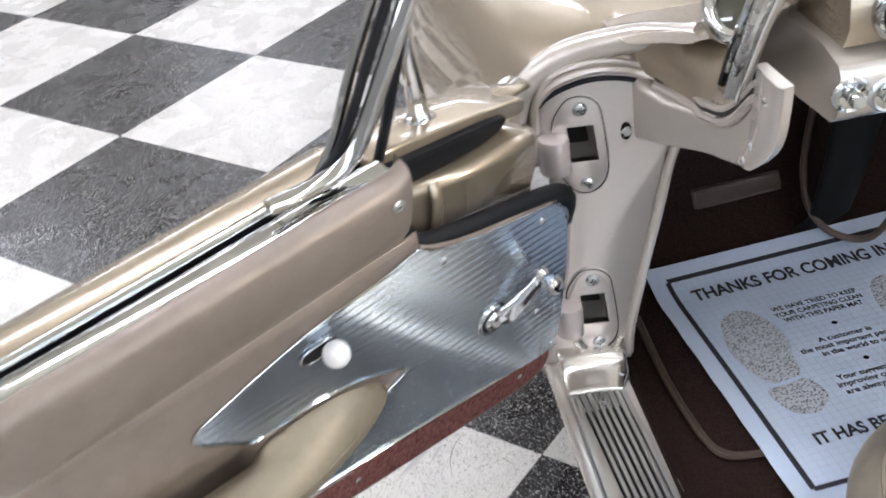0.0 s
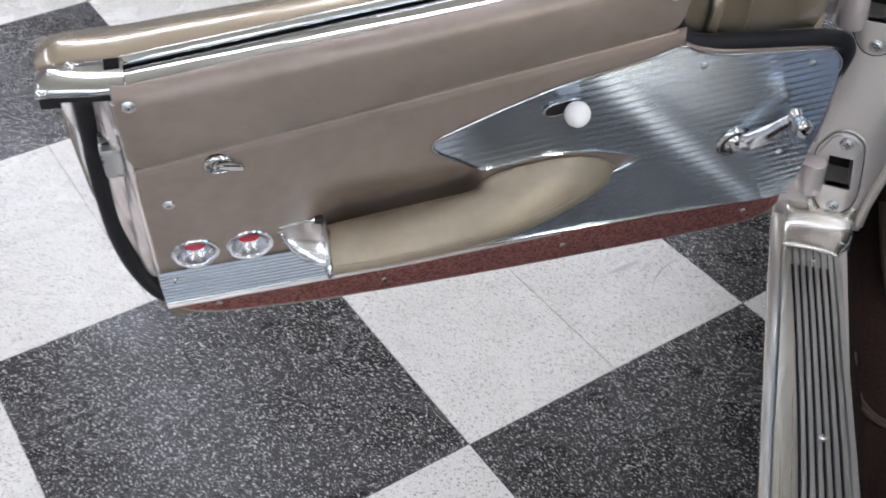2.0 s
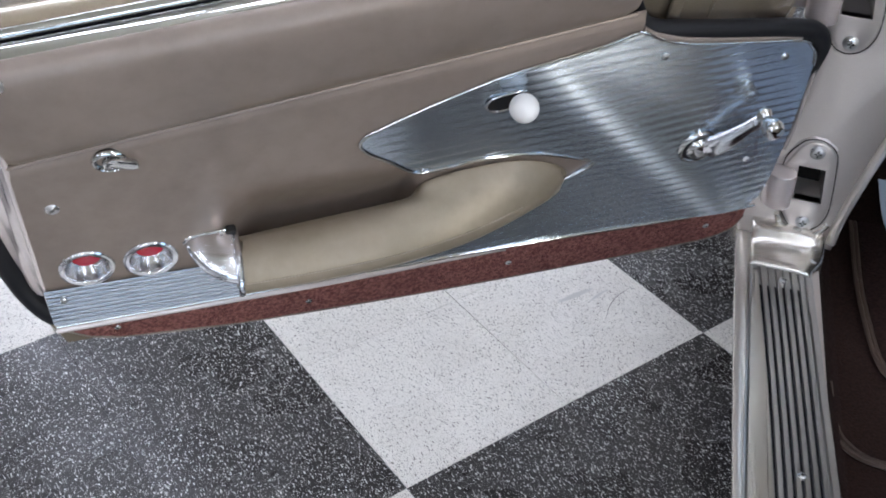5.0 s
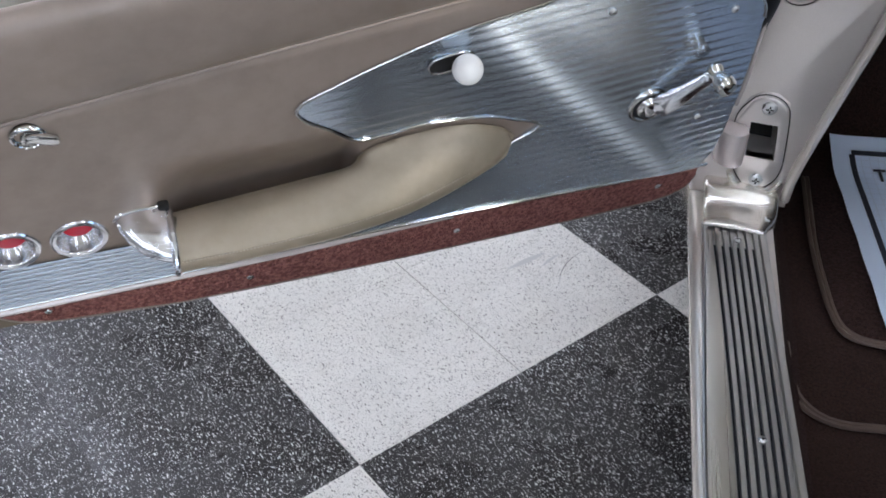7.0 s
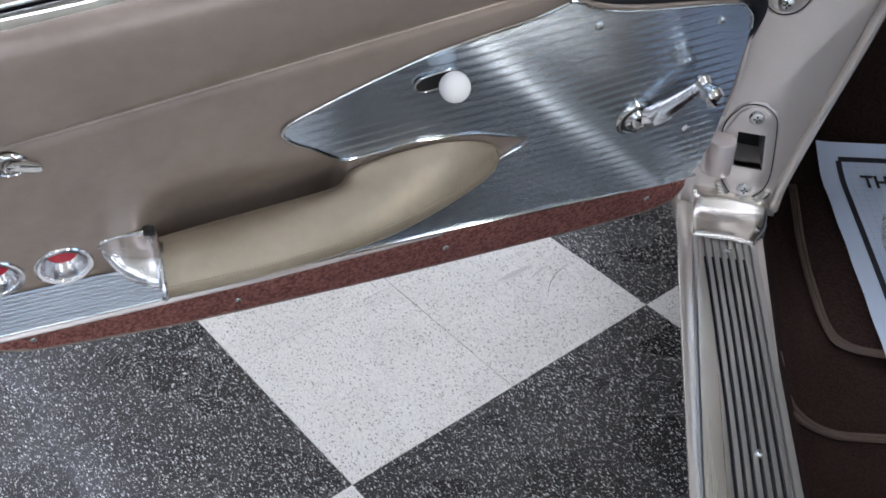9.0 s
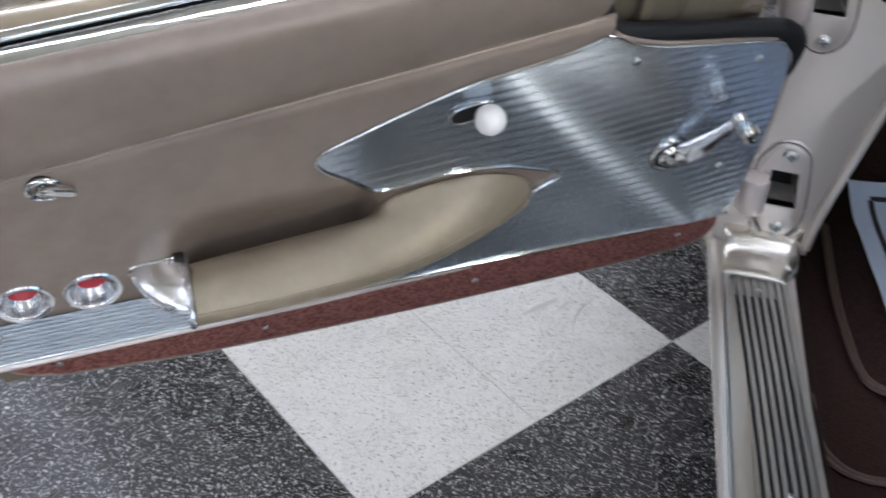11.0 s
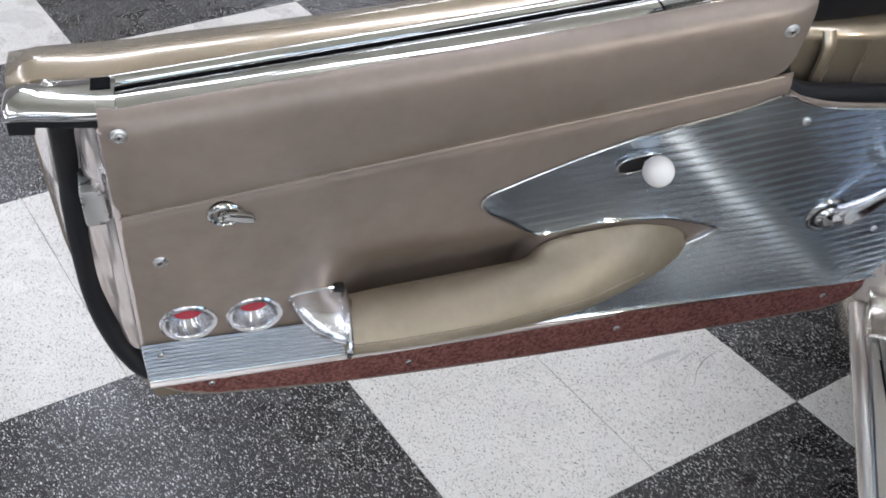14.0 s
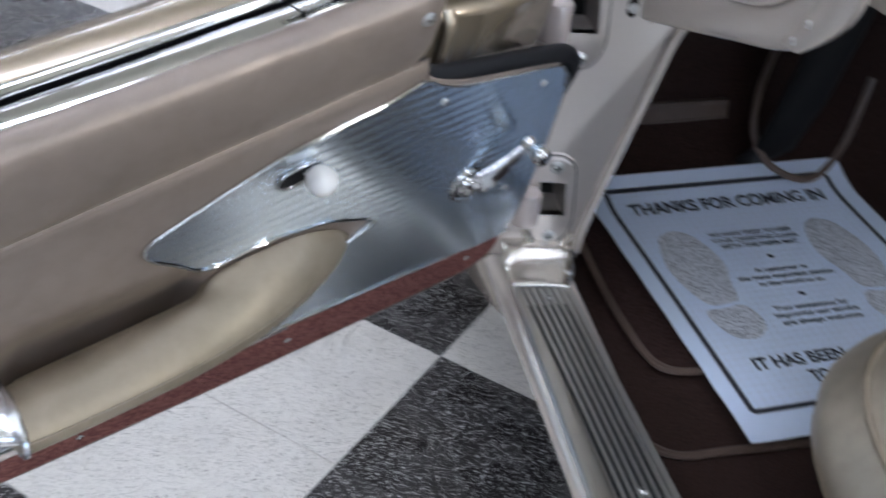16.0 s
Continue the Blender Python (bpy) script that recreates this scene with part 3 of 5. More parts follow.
part("cup_band", tube(spline([(0.729, 0.0, 0.186), (0.730, 0.03, 0.193), (0.732, 0.06, 0.182), (0.733, 0.068, 0.168), (0.731, 0.055, 0.147), (0.728, 0.02, 0.125)], 30), 0.0038, 10), CUP_CHROME, cup)
# solid near-black block in place of the shaded finger opening
part("finger_hole", box(0.7275, 0.739, -0.004, 0.0055, 0.178, 0.1945, 0.002), DARK, door)

# ribbed bright strip in the lower rear corner
rings = []
for u in (0.7, 0.938):
    rings.append([(u, 0.0035 + (0.0, 0.0010, 0.0012, 0.0010)[j % 4], 0.070 + (0.137 - 0.070) * j / 36) for j in range(37)])
rings = [[(p[0], -0.01, p[2]) for p in rings[0]]] + rings + [[(0.939, -0.01, p[2]) for p in rings[1]]]
strip = part("ribbed_strip", loft(rings), STRIP, door, "ribbed bright aluminium corner strip", angle=20)
screw(door, Matrix.Translation((0.920, 0.0062, 0.119)) @ FACE, 0.0042)

# carpet strip along the bottom
outline = [(0.060, 0.070), (0.058, 0.045), (0.066, 0.024), (0.085, 0.013), (0.112, 0.007), (0.232, 0.002), (0.489, -0.001), (0.728, 0.005), (0.869, 0.021), (0.905, 0.034), (0.925, 0.05), (0.937, 0.070)]
carpet = part("carpet_strip", slab(outline, -0.012, 0.0015, 0.004, 2), RED_CARPET, door, "red-brown carpet kick strip")
bead("carpet_welt", [(0.40, 0.001, 0.0700), (0.50, 0.002, 0.0675), (0.58, 0.003, 0.0655), (0.65, 0.004, 0.0650), (0.72, 0.004, 0.0645), (0.80, 0.0045, 0.0645), (0.937, 0.005, 0.0645)], 0.0048, carpet, SHUT_PAINT, 40, label="pale welt along the carpet")
bead("carpet_binding", [(x, -0.004, z - 0.0015) for x, z in outline[1:-1]], 0.0035, carpet, TAN_VINYL, 60)
for u, w in ((0.113, 0.040), (0.647, 0.028), (0.872, 0.044), (0.39, 0.035)):
    screw(door, Matrix.Translation((u, 0.0015, w)) @ FACE, 0.0042)
for u, w in ((0.265, 0.3705), (0.112, 0.3455), (0.100, 0.173)):
    screw(door, Matrix.Translation((u, 0.004, w)) @ FACE, 0.0046)
for u, w, h in ((0.922, 0.447, 0.0085), (0.906, 0.2685, 0.001), (0.333, 0.499, 0.0100)):
    at = Matrix.Translation((u, h, w)) @ FACE
    s = screw(door, at, 0.0046)
    part("cup_washer", moved(lathe([(0.0040, 0.001), (0.0060, 0.0015), (0.0074, 0.0), (0.0074, -0.002)], 24), at), STEEL, s)


def courtesy_lamp(u, w):
    at = Matrix.Translation((u, 0.0, w)) @ FACE
    ring = part("courtesy_lamp", moved(lathe([(0.0222, -0.004), (0.0224, 0.0020), (0.0234, 0.0038), (0.0266, 0.0046), (0.0284, 0.0040), (0.0296, 0.0026), (0.0298, -0.003)], 48), at), CUP_CHROME, door, "round chrome courtesy lamp with red lens", angle=28)
    part("reflector", moved(lathe([(0.0223, 0.0005), (0.0210, -0.004), (0.0184, -0.0090), (0.0150, -0.0140)], 36), at), REFLECTOR, ring)
    part("lens", moved(lathe([(0.0152, -0.0136), (0.0110, -0.0128), (0.0055, -0.0123), (0.0, -0.0122)], 28), at), RED_LENS, ring)


for spot in LAMPS:
    courtesy_lamp(*spot)

# lock button with its finger tab
at = Matrix.Translation((0.842, 0.0, 0.328)) @ FACE
oval = Matrix.Translation((0.842, 0.0, 0.328)) @ Matrix.Rotation(radians(-8), 4, "Y") @ FACE @ Matrix.Diagonal((1.0, 0.86, 1.0, 1))
lock = part("lock_escutcheon", moved(lathe([(0.0105, 0.0005), (0.0115, 0.0035), (0.0135, 0.0055), (0.0160, 0.0048), (0.0178, 0.0018), (0.0180, -0.001)], 36), oval), CHROME, door, "oval chrome door lock bezel with lever", angle=60)
part("lock_cup", moved(lathe([(0.0110, 0.0010), (0.0070, 0.0002), (0.0, 0.0002)], 28), oval), DARK_STEEL, lock)
part("lock_hub", moved(lathe([(0.0, 0.0095), (0.0040, 0.0090), (0.0065, 0.0070), (0.0074, 0.0035), (0.0078, 0.0)], 24), oval), CHROME, lock)
part("lock_lever", soften(slab([(0.8465, 0.3335), (0.840, 0.3365), (0.830, 0.3345), (0.820, 0.3305), (0.8165, 0.3290), (0.8150, 0.3235), (0.8165, 0.3180), (0.824, 0.3180), (0.834, 0.3225), (0.8445, 0.3265)], 0.0035, 0.0098), 0.0026, 2), CHROME, lock)

# window crank: a domed hub in a ringed escutcheon, a broad arm tapering to a spool knob
at = Matrix.Translation((0.180, 0.0035, 0.213)) @ FACE
crank = part("window_crank", moved(lathe([(0.0, 0.0120), (0.0070, 0.0116), (0.0120, 0.0100), (0.0150, 0.0070), (0.0158, 0.0035), (0.0190, 0.0035), (0.0210, 0.0052), (0.0238, 0.0048), (0.0256, 0.0018), (0.0258, 0.0)], 40), at), CHROME, door, "chrome window crank handle", angle=60)
part("hub_groove", moved(lathe([(0.0155, 0.0042), (0.0194, 0.0042)], 40), at), RUBBER, crank)
arm = spline([(0.176, 0.0120, 0.2165), (0.169, 0.0160, 0.223), (0.156, 0.0195, 0.235), (0.138, 0.0220, 0.253), (0.121, 0.0240, 0.271)], 20)
part("crank_arm", tube(arm, 0.006, 14, flat=0.40, up=(0, 0.85, 0.53), radii=[float(np.interp(k, (0, 2, 6, 13, 19), (0.0105, 0.0140, 0.0132, 0.0092, 0.0075))) for k in range(20)]), CUP_CHROME, crank)
at = Matrix.Translation((0.120, 0.020, 0.2725)) @ FACE
part("crank_knob", moved(lathe([(0.0, -0.003), (0.0085, -0.003), (0.0100, 0.001), (0.0085, 0.005), (0.0072, 0.009), (0.0095, 0.013), (0.0122, 0.019), (0.0124, 0.026), (0.0100, 0.032), (0.0050, 0.0345), (0.0, 0.035)], 28), at), CHROME, crank)

# remote handle: a white ball on a stem through a slot
slot = slab([(0.4605, 0.336), (0.457, 0.343), (0.449, 0.347), (0.430, 0.350), (0.420, 0.349), (0.4135, 0.343), (0.417, 0.336), (0.428, 0.331), (0.448, 0.327), (0.457, 0.330)], 0.0050, 0.0062)
# the slot is a near-black slab, coloured for the shade within
slot = part("slot", slot, DARK, door)
bead("slot_rim", [(0.461, 0.0068, 0.336), (0.457, 0.0068, 0.344), (0.448, 0.0068, 0.348), (0.430, 0.0068, 0.351), (0.419, 0.0068, 0.350), (0.413, 0.0068, 0.343), (0.417, 0.0068, 0.335), (0.428, 0.0068, 0.330), (0.448, 0.0068, 0.326), (0.457, 0.0068, 0.329)], 0.0014, slot, CHROME, 48, closed=True)
ball = part("ball_knob", moved(lathe([(0.0156 * math.sin(math.pi * k / 20), 0.0156 * math.cos(math.pi * k / 20)) for k in range(21)], 32), Matrix.Translation((0.4285, 0.0278, 0.3486)) @ FACE), WHITE_PLASTIC, door, "white plastic ball handle")
part("ball_stem", tube([(0.434, -0.002, 0.340), (0.430, 0.018, 0.347)], 0.0035, 10), STEEL, ball)


# top of the door: rail, glass slot, outer moulding and painted shoulder
def top(u, d, e):
    """d level metres outward from the panel's upper edge, e metres up."""
    return V((u, -0.016 - 0.9645 * d - 0.2641 * e, top_w(u) - 0.0185 - 0.2641 * d + 0.9645 * e))


def run(section, u0, u1, n=30, caps=True):
    return loft([[top(u0 + (u1 - u0) * k / n, d, e) for d, e in section] for k in range(n + 1)], True, caps)


rail_sec = [(0.0185 - 0.0220 * math.cos(math.pi * k / 16), -0.0085 + 0.0140 * math.sin(math.pi * k / 16) ** 0.8) for k in range(17)]
rail_sec = [(-0.003, -0.016)] + rail_sec + [(0.0405, -0.016)]
rail = part("top_rail", run(rail_sec, 0.447, 0.9222), CHROME, door, "half-round polished chrome window rail", angle=60)
part("rail_front", run([(d - 0.0005, e + 0.001) for d, e in rail_sec], 0.325, 0.4455), CHROME, rail, angle=60)
part("glass_slot", run([(0.0335, -0.020), (0.0335, -0.0115), (0.0480, -0.0115), (0.0490, -0.0025), (0.0515, -0.0025), (0.0515, -0.020)], 0.33, 0.935), FELT, door, "black felt channel for the window glass")
mould = [(0.0580 - 0.0070 * math.cos(math.pi * k / 12), -0.0045 + 0.0095 * math.sin(math.pi * k / 12)) for k in range(13)]
part("outer_moulding", run([(0.0512, -0.014)] + mould + [(0.065, -0.014)], 0.33, 0.927), CHROME, door, angle=60)
cap_sec = [(-0.001, -0.0070), (-0.0030, -0.0055), (-0.0035, -0.003), (-0.0020, 0.0005), (0.001, 0.0035), (0.008, 0.0055), (0.018, 0.0062), (0.030, 0.0062), (0.042, 0.0058), (0.053, 0.0046), (0.061, 0.0022), (0.064, -0.003), (0.064, -0.007)]


def lift(u):
    """The rear end of the door's top runs flatter than the rail."""
    return 0.105 * max(0.0, u - 0.915)


def pull(u, d):
    """Its inner edge draws back towards the outside."""
    return d + 0.012 * ease((u - 0.93) / 0.085) * (1 - max(0.0, d) / 0.064)


rings = []
for u, g, q in ((0.9225, 1, 0), (0.95, 1, 0), (0.968, 1, 0), (0.988, 1, 0.0003), (0.999, 0.99, 0.0010), (1.007, 0.98, 0.0025), (1.0120, 0.965, 0.005), (1.0142, 0.94, 0.0085)):
    rings.append([top(u, pull(u, 0.026 + (d - 0.026) * g), max(-0.007, e - q) + lift(u)) for d, e in cap_sec])
rail_cap = part("rail_end_cap", loft(rings, True, True), CHROME, door, "chrome cap at the rear end of the rail", angle=60)
# raised black plate standing in for the dark of a deep notch
part("cap_notch", loft([[top(u, d, e + lift(u)) for d, e in ((0.0310, 0.0), (0.0310, 0.0070), (0.0530, 0.0056), (0.0530, 0.0))] for u in (0.9255, 0.932, 0.942)], True, True), FELT, rail_cap)
up = Matrix.Rotation(radians(15), 4, "X")
part("cap_screw", moved(lathe([(0.0, 0.0016), (0.003, 0.0014), (0.0044, 0.0006), (0.0062, 0.0012), (0.0078, 0.0004), (0.0080, -0.002)], 24), Matrix.Translation(top(0.976, 0.050, 0.0048 + lift(0.976))) @ up), CHROME, rail_cap)
# painted shoulder and outer skin in one sheet, its rear edge rounding in towards the bottom
rings = []
for k in range(36):
    g = k / 35
    u = 0.075 + (1.013 - 0.075) * g
    fall = 0.0 if u < 0.992 else 0.002 * ((u - 0.992) / 0.017) ** 2
    bow = 0.006 * math.sin(math.pi * (u - 0.05))
    deep = ((0.065, -0.012), (0.067, 0.001), (0.075, 0.0055), (0.094, 0.0065), (0.115, 0.0035), (0.131, -0.006), (0.138, -0.028))
    if u < 0.325:
        deep = ((0.080, -0.052), (0.083, -0.047), (0.090, -0.045), (0.105, -0.045), (0.125, -0.048), (0.138, -0.054), (0.145, -0.063))
    flare = 0.019 * ease((u - 0.68) / 0.26) - 0.008
    pts = [top(u, d + (bow + flare if d > 0.1 else 0.4 * flare if d > 0.09 else 0), e - fall + lift(u)) for d, e in deep]
    s = pts[-1]
    for f, h, end in ((0.10, -0.156, 1.015), (0.30, -0.146, 1.013), (0.54, -0.116, 1.004), (0.74, -0.075, 0.985), (0.89, -0.040, 0.960), (1.0, -0.014, 0.932)):
        uu = 0.075 + (end - 0.075) * g
        pts.append(V((uu, h - bow, s.z + (0.008 - s.z) * f)))
    rings.append(pts)
skin = part("outer_skin", loft(rings), GOLD_PAINT, door, "glossy gold painted outer door skin", angle=50)
skin.modifiers.new("thickness", "SOLIDIFY").thickness = 0.0025


def level(bm, h0):
    """Shears what was drawn square to the leaning face so that its upper sides lie level."""
    for v in bm.verts:
        v.co.z += 0.2738 * (v.co.y - h0)
    return bm


# shut face at the free end: painted end, rubber seal, latch
SEAL = spline([(0.967, -0.052, 0.424), (0.971, -0.060, 0.390), (0.976, -0.062, 0.309), (0.977, -0.052, 0.236), (0.974, -0.040, 0.166), (0.963, -0.028, 0.118), (0.946, -0.014, 0.088), (0.935, -0.010, 0.075)], 60)


def under_cap(p):
    """Keeps the shut face below the cap of the rail."""
    return V((p.x, p.y, min(p.z, 0.440 + 0.274 * (p.y + 0.016))))


rings = []
for k, p in enumerate(SEAL):
    q = p.z * 1.03 + 0.002 if p.z > 0.2 else p.z
    a, b = V((0.9378, -0.004, q)), V((0.941, -0.012, q))
    ring = [a, b]
    for j in range(1, 12):
        g = j / 12
        fold = math.sin(math.pi * g) * (0.0022 * math.sin(11 * g + 26 * p.z) + 0.0013 * math.sin(23 * g - 55 * p.z + 1.0))
        ring.append(b.lerp(V((p.x, p.y, q)), g) + V((0.75 * fold, fold, 0)))
    out_x = float(np.interp(p.z, (0.045, 0.09, 0.145, 0.22, 0.31, 0.40), (0.947, 0.972, 0.990, 1.003, 1.010, 1.012)))
    out_y = float(np.interp(p.z, (0.045, 0.09, 0.145, 0.22, 0.31, 0.40), (-0.024, -0.048, -0.080, -0.118, -0.142, -0.150)))
    ring += [V((p.x - 0.004, p.y + 0.003, q)), V((p.x + 0.006, p.y - 0.006, q)), V((p.x + 0.012, p.y * 1.14, q - 0.003)), V((0.45 * p.x + 0.55 * out_x, 0.45 * p.y + 0.55 * out_y, q - 0.006)), V((out_x, out_y + 0.004, q - 0.008))]
    rings.append([under_cap(v) for v in ring])
part("shut_face", loft(rings), SHUT_PAINT, door, "glossy uneven painted rear shut face of the door", angle=70)
part("door_seal", tube(SEAL, 0.0140, 14, flat=0.9), RUBBER, door, "black rubber weatherstrip")
part("seal_corner", loft([[top(u, pull(u, d), e + lift(u)) for d, e in ((-0.002, -0.0125), (-0.002, -0.0072), (0.058, -0.0072), (0.058, -0.0125))] for u in (0.936, 0.96, 0.985, 1.008)], True, True), RUBBER, door)
part("seal_corner", soften(loft([[top(u, pull(u, d), e + lift(u)) for d, e in ((0.001, -0.021), (0.001, -0.009), (0.040, -0.009), (0.040, -0.021))] for u in (0.990, 1.000, 1.011)], True, True), 0.004, 2), RUBBER, door)
# pale paint on this piping carries the glare along the panel's edge
part("end_piping", tube([(0.9365, -0.0020, 0.085 + 0.0095 * k) for k in range(39)], 0.0035, 8), SHUT_PAINT, door)
latch = part("latch", box(0.944, 0.966, -0.044, -0.012, 0.315, 0.362, 0.003), STEEL, door, "steel door latch")
part("inner_shell", slab([(0.08, 0.02), (0.935, 0.03), (0.935, 0.405), (0.30, 0.465), (0.30, 0.385), (0.09, 0.36)], -0.06, -0.048), JAMB_PAINT, door)

part("front_edge", tube(spline([(0.058, -0.006, 0.318), (0.051, -0.007, 0.27), (0.043, -0.008, 0.215), (0.041, -0.008, 0.17)], 16), 0.0055, 8, flat=0.6), SHUT_PAINT, door, "pale painted front edge of the door")

# front end of the door: recessed painted box over a rubber seal
block = level(slab([(0.092, 0.352), (0.080, 0.375), (0.080, 0.425), (0.088, 0.444), (0.105, 0.454), (0.14, 0.456), (0.20, 0.452), (0.290, 0.452), (0.306, 0.445), (0.306, 0.39), (0.285, 0.368)], -0.11, -0.032, 0.014, 4), -0.032)
for v in block.verts:
    v.co.y -= 0.018 * ease((v.co.x - 0.250) / 0.060) + 0.014 * ease((0.115 - v.co.x) / 0.04)
nose = part("front_box", block, GOLD_PAINT, door, "gold painted recess at the front of the door", angle=50)
part("front_box_ridge", level(tube(spline([(0.246, -0.037, 0.372), (0.246, -0.0345, 0.40), (0.247, -0.0345, 0.43), (0.248, -0.044, 0.449)], 14), 0.0080, 10, flat=0.6, up=(0, 1, 0)), -0.032), GOLD_PAINT, nose)
part("front_box_rib", level(tube([(0.203, -0.0325, 0.385), (0.2035, -0.0322, 0.41), (0.204, -0.0325, 0.438)], 0.0016, 8), -0.032), GOLD_PAINT, nose, "raised seam on the recess")
bead("front_seal", [(0.312, -0.024, 0.462), (0.310, -0.023, 0.44), (0.301, -0.018, 0.415), (0.283, -0.012, 0.400), (0.233, -0.010, 0.392), (0.15, -0.008, 0.383), (0.095, -0.006, 0.376), (0.074, -0.004, 0.366), (0.062, -0.006, 0.345), (0.057, -0.012, 0.31), (0.052, -0.02, 0.26)], 0.011, None, RUBBER, 60, label="thick black rubber seal")
bead("seal_lip", [(0.300, 0.001, 0.4125), (0.280, 0.001, 0.4005), (0.233, 0.001, 0.3870), (0.15, 0.001, 0.3765), (0.100, 0.001, 0.3705)], 0.0032, None, TAN_VINYL, 40)
part("front_rubber", level(soften(slab([(0.315, 0.445), (0.22, 0.447), (0.17, 0.451), (0.143, 0.458), (0.131, 0.468), (0.130, 0.478), (0.16, 0.482), (0.315, 0.488)], -0.12, -0.055), 0.006, 2), -0.055), RUBBER, door)
part("front_lug", level(soften(slab([(0.320, 0.500), (0.26, 0.499), (0.16, 0.492), (0.104, 0.484), (0.094, 0.478), (0.092, 0.463), (0.102, 0.457), (0.16, 0.462), (0.320, 0.472)], -0.142, -0.066), 0.004, 3), -0.066), GOLD_PAINT, door, "gold painted shoulder at the front of the door", angle=45)
foot = part("vent_pivot", moved(lathe([(0.0, 0.030), (0.010, 0.030), (0.013, 0.022), (0.018, 0.012), (0.023, 0.005), (0.024, 0.0)], 24), Matrix.Translation((0.222, -0.100, 0.478)) @ Matrix.Rotation(radians(15), 4, "X") @ Matrix.Diagonal((1.0, 0.7, 1.0, 1))), CHROME, door, "chrome vent window pivot foot")
part("pivot_prong", tube(spline([(0.232, -0.100, 0.495), (0.240, -0.102, 0.54), (0.246, -0.106, 0.60), (0.250, -0.112, 0.68)], 16), 0.007, 10, flat=0.6), CHROME, foot)
part("pivot_prong", tube(spline([(0.214, -0.100, 0.495), (0.222, -0.104, 0.54), (0.232, -0.110, 0.60), (0.238, -0.116, 0.68)], 16), 0.006, 10, flat=0.6), CHROME, foot)

# vent window frame
vent = part("vent_frame", tube(spline([(0.455, -0.040, top_w(0.455) + 0.004), (0.405, -0.038, 0.528), (0.368, -0.036, 0.540), (0.345, -0.036, 0.570), (0.312, -0.040, 0.64), (0.262, -0.048, 0.745), (0.212, -0.055, 0.85)], 40), 0.011, 10, flat=0.7), CHROME, door, "polished chrome vent window post", angle=60)
part("vent_rubber", tube(spline([(0.405, -0.052, 0.515), (0.372, -0.050, 0.538), (0.352, -0.050, 0.575), (0.322, -0.054, 0.645), (0.272, -0.062, 0.75), (0.224, -0.068, 0.85)], 30), 0.0055, 8), RUBBER, vent)
part("vent_rear_post", tube(spline([(0.385, -0.062, 0.510), (0.362, -0.064, 0.548), (0.334, -0.068, 0.625), (0.288, -0.074, 0.73), (0.238, -0.080, 0.84)], 30), 0.006, 8), CHROME, vent)
part("vent_front_post", tube(spline([(0.318, -0.050, 0.50), (0.300, -0.055, 0.56), (0.278, -0.063, 0.64), (0.24, -0.075, 0.76)], 20), 0.006, 8), RUBBER, vent)

# ---------- the car body round the door opening ----------
sill = thing("door_sill", CAR, "gold painted door sill with ribbed aluminium scuff plate", "door sill")


def inner_r(f):
    return 0.0665 - 0.042 * f


def edge_r(f):
    """Outer edge of the scuff plate."""
    return rim_r(f) + 0.017 - 0.020 * max(0.0, min(0.4, -f))


def rib_r(f):
    """Where the ribs begin: they spread over the whole plate at its front end."""
    return 0.017 - 0.020 * max(0.0, (f + 0.50) / 0.50) ** 1.6


def rim_r(f):
    """Outer edge of the rocker."""
    return -0.030 + 0.008 * max(0.0, min(0.5, -f))


rings = []
for k in range(31):
    f = -0.012 - 1.45 * k / 30
    b = inner_r(f) - 0.010
    a = edge_r(f)
    sec = [(a, 0.3480), (a + 0.0005, 0.3520), (a + 0.002, 0.3530), (a + 0.0045, 0.3518)]
    n = 6
    s = rib_r(f)
    for j in range(n):
        a = s + (b - s) * j / n
        c = (b - s) / n
        sec += [(a, 0.3485), (a + c * 0.30, 0.3485), (a + c * 0.38, 0.3515), (a + c * 0.9, 0.3515)]
    sec += [(b + 0.001, 0.3485), (b + 0.003, 0.3515), (b + 0.010, 0.3520), (b + 0.011, 0.3500), (b + 0.0105, 0.335)]
    rings.append([(r, f, z) for r, z in sec])
scuff = part("scuff_plate", loft(rings), SCUFF, sill, "ribbed aluminium scuff plate", angle=20)
for j in range(6):
    rows = []
    for k in range(31):
        f = -0.058 - 1.40 * k / 30
        b = inner_r(f) - 0.010
        s = rib_r(f)
        c = (b - s) / 6
        a = s + c * j
        rows.append([(a + c * 0.02, f, 0.3492), (a + c * 0.30, f, 0.3492)])
    part("groove_inlay", loft(rows), RUBBER, scuff)
rows = []
for k in range(31):
    f = -0.030 - 1.43 * k / 30
    a, s = edge_r(f) + 0.0045, rib_r(f) - 0.0015
    rows.append([(a + (max(s, a + 0.001) - a) * j / 4, f, 0.3522 + 0.0006 * math.sin(math.pi * j / 4)) for j in range(5)])
part("edge_band", loft(rows), BAND, scuff, "polished edge band of the scuff plate", angle=60)
for r, f in ((0.031, -0.044), (0.045, -0.382), (0.055, -0.72)):
    screw(scuff, Matrix.Translation((r, f, 0.3515)), 0.0052)
rings = []
for k in range(31):
    f = 0.06 - 1.55 * k / 30
    o = rim_r(f)
    rings.append([(r, f, z) for r, z in ((0.02, 0.345), (o + 0.016, 0.3478), (o + 0.012, 0.3476), (o + 0.008, 0.3467), (o + 0.0045, 0.3448), (o + 0.002, 0.3415), (o + 0.0005, 0.3365), (o, 0.330), (o + 0.003, 0.322), (o + 0.012, 0.317), (o + 0.035, 0.305), (o + 0.060, 0.280), (o + 0.080, 0.235), (o + 0.095, 0.19))])
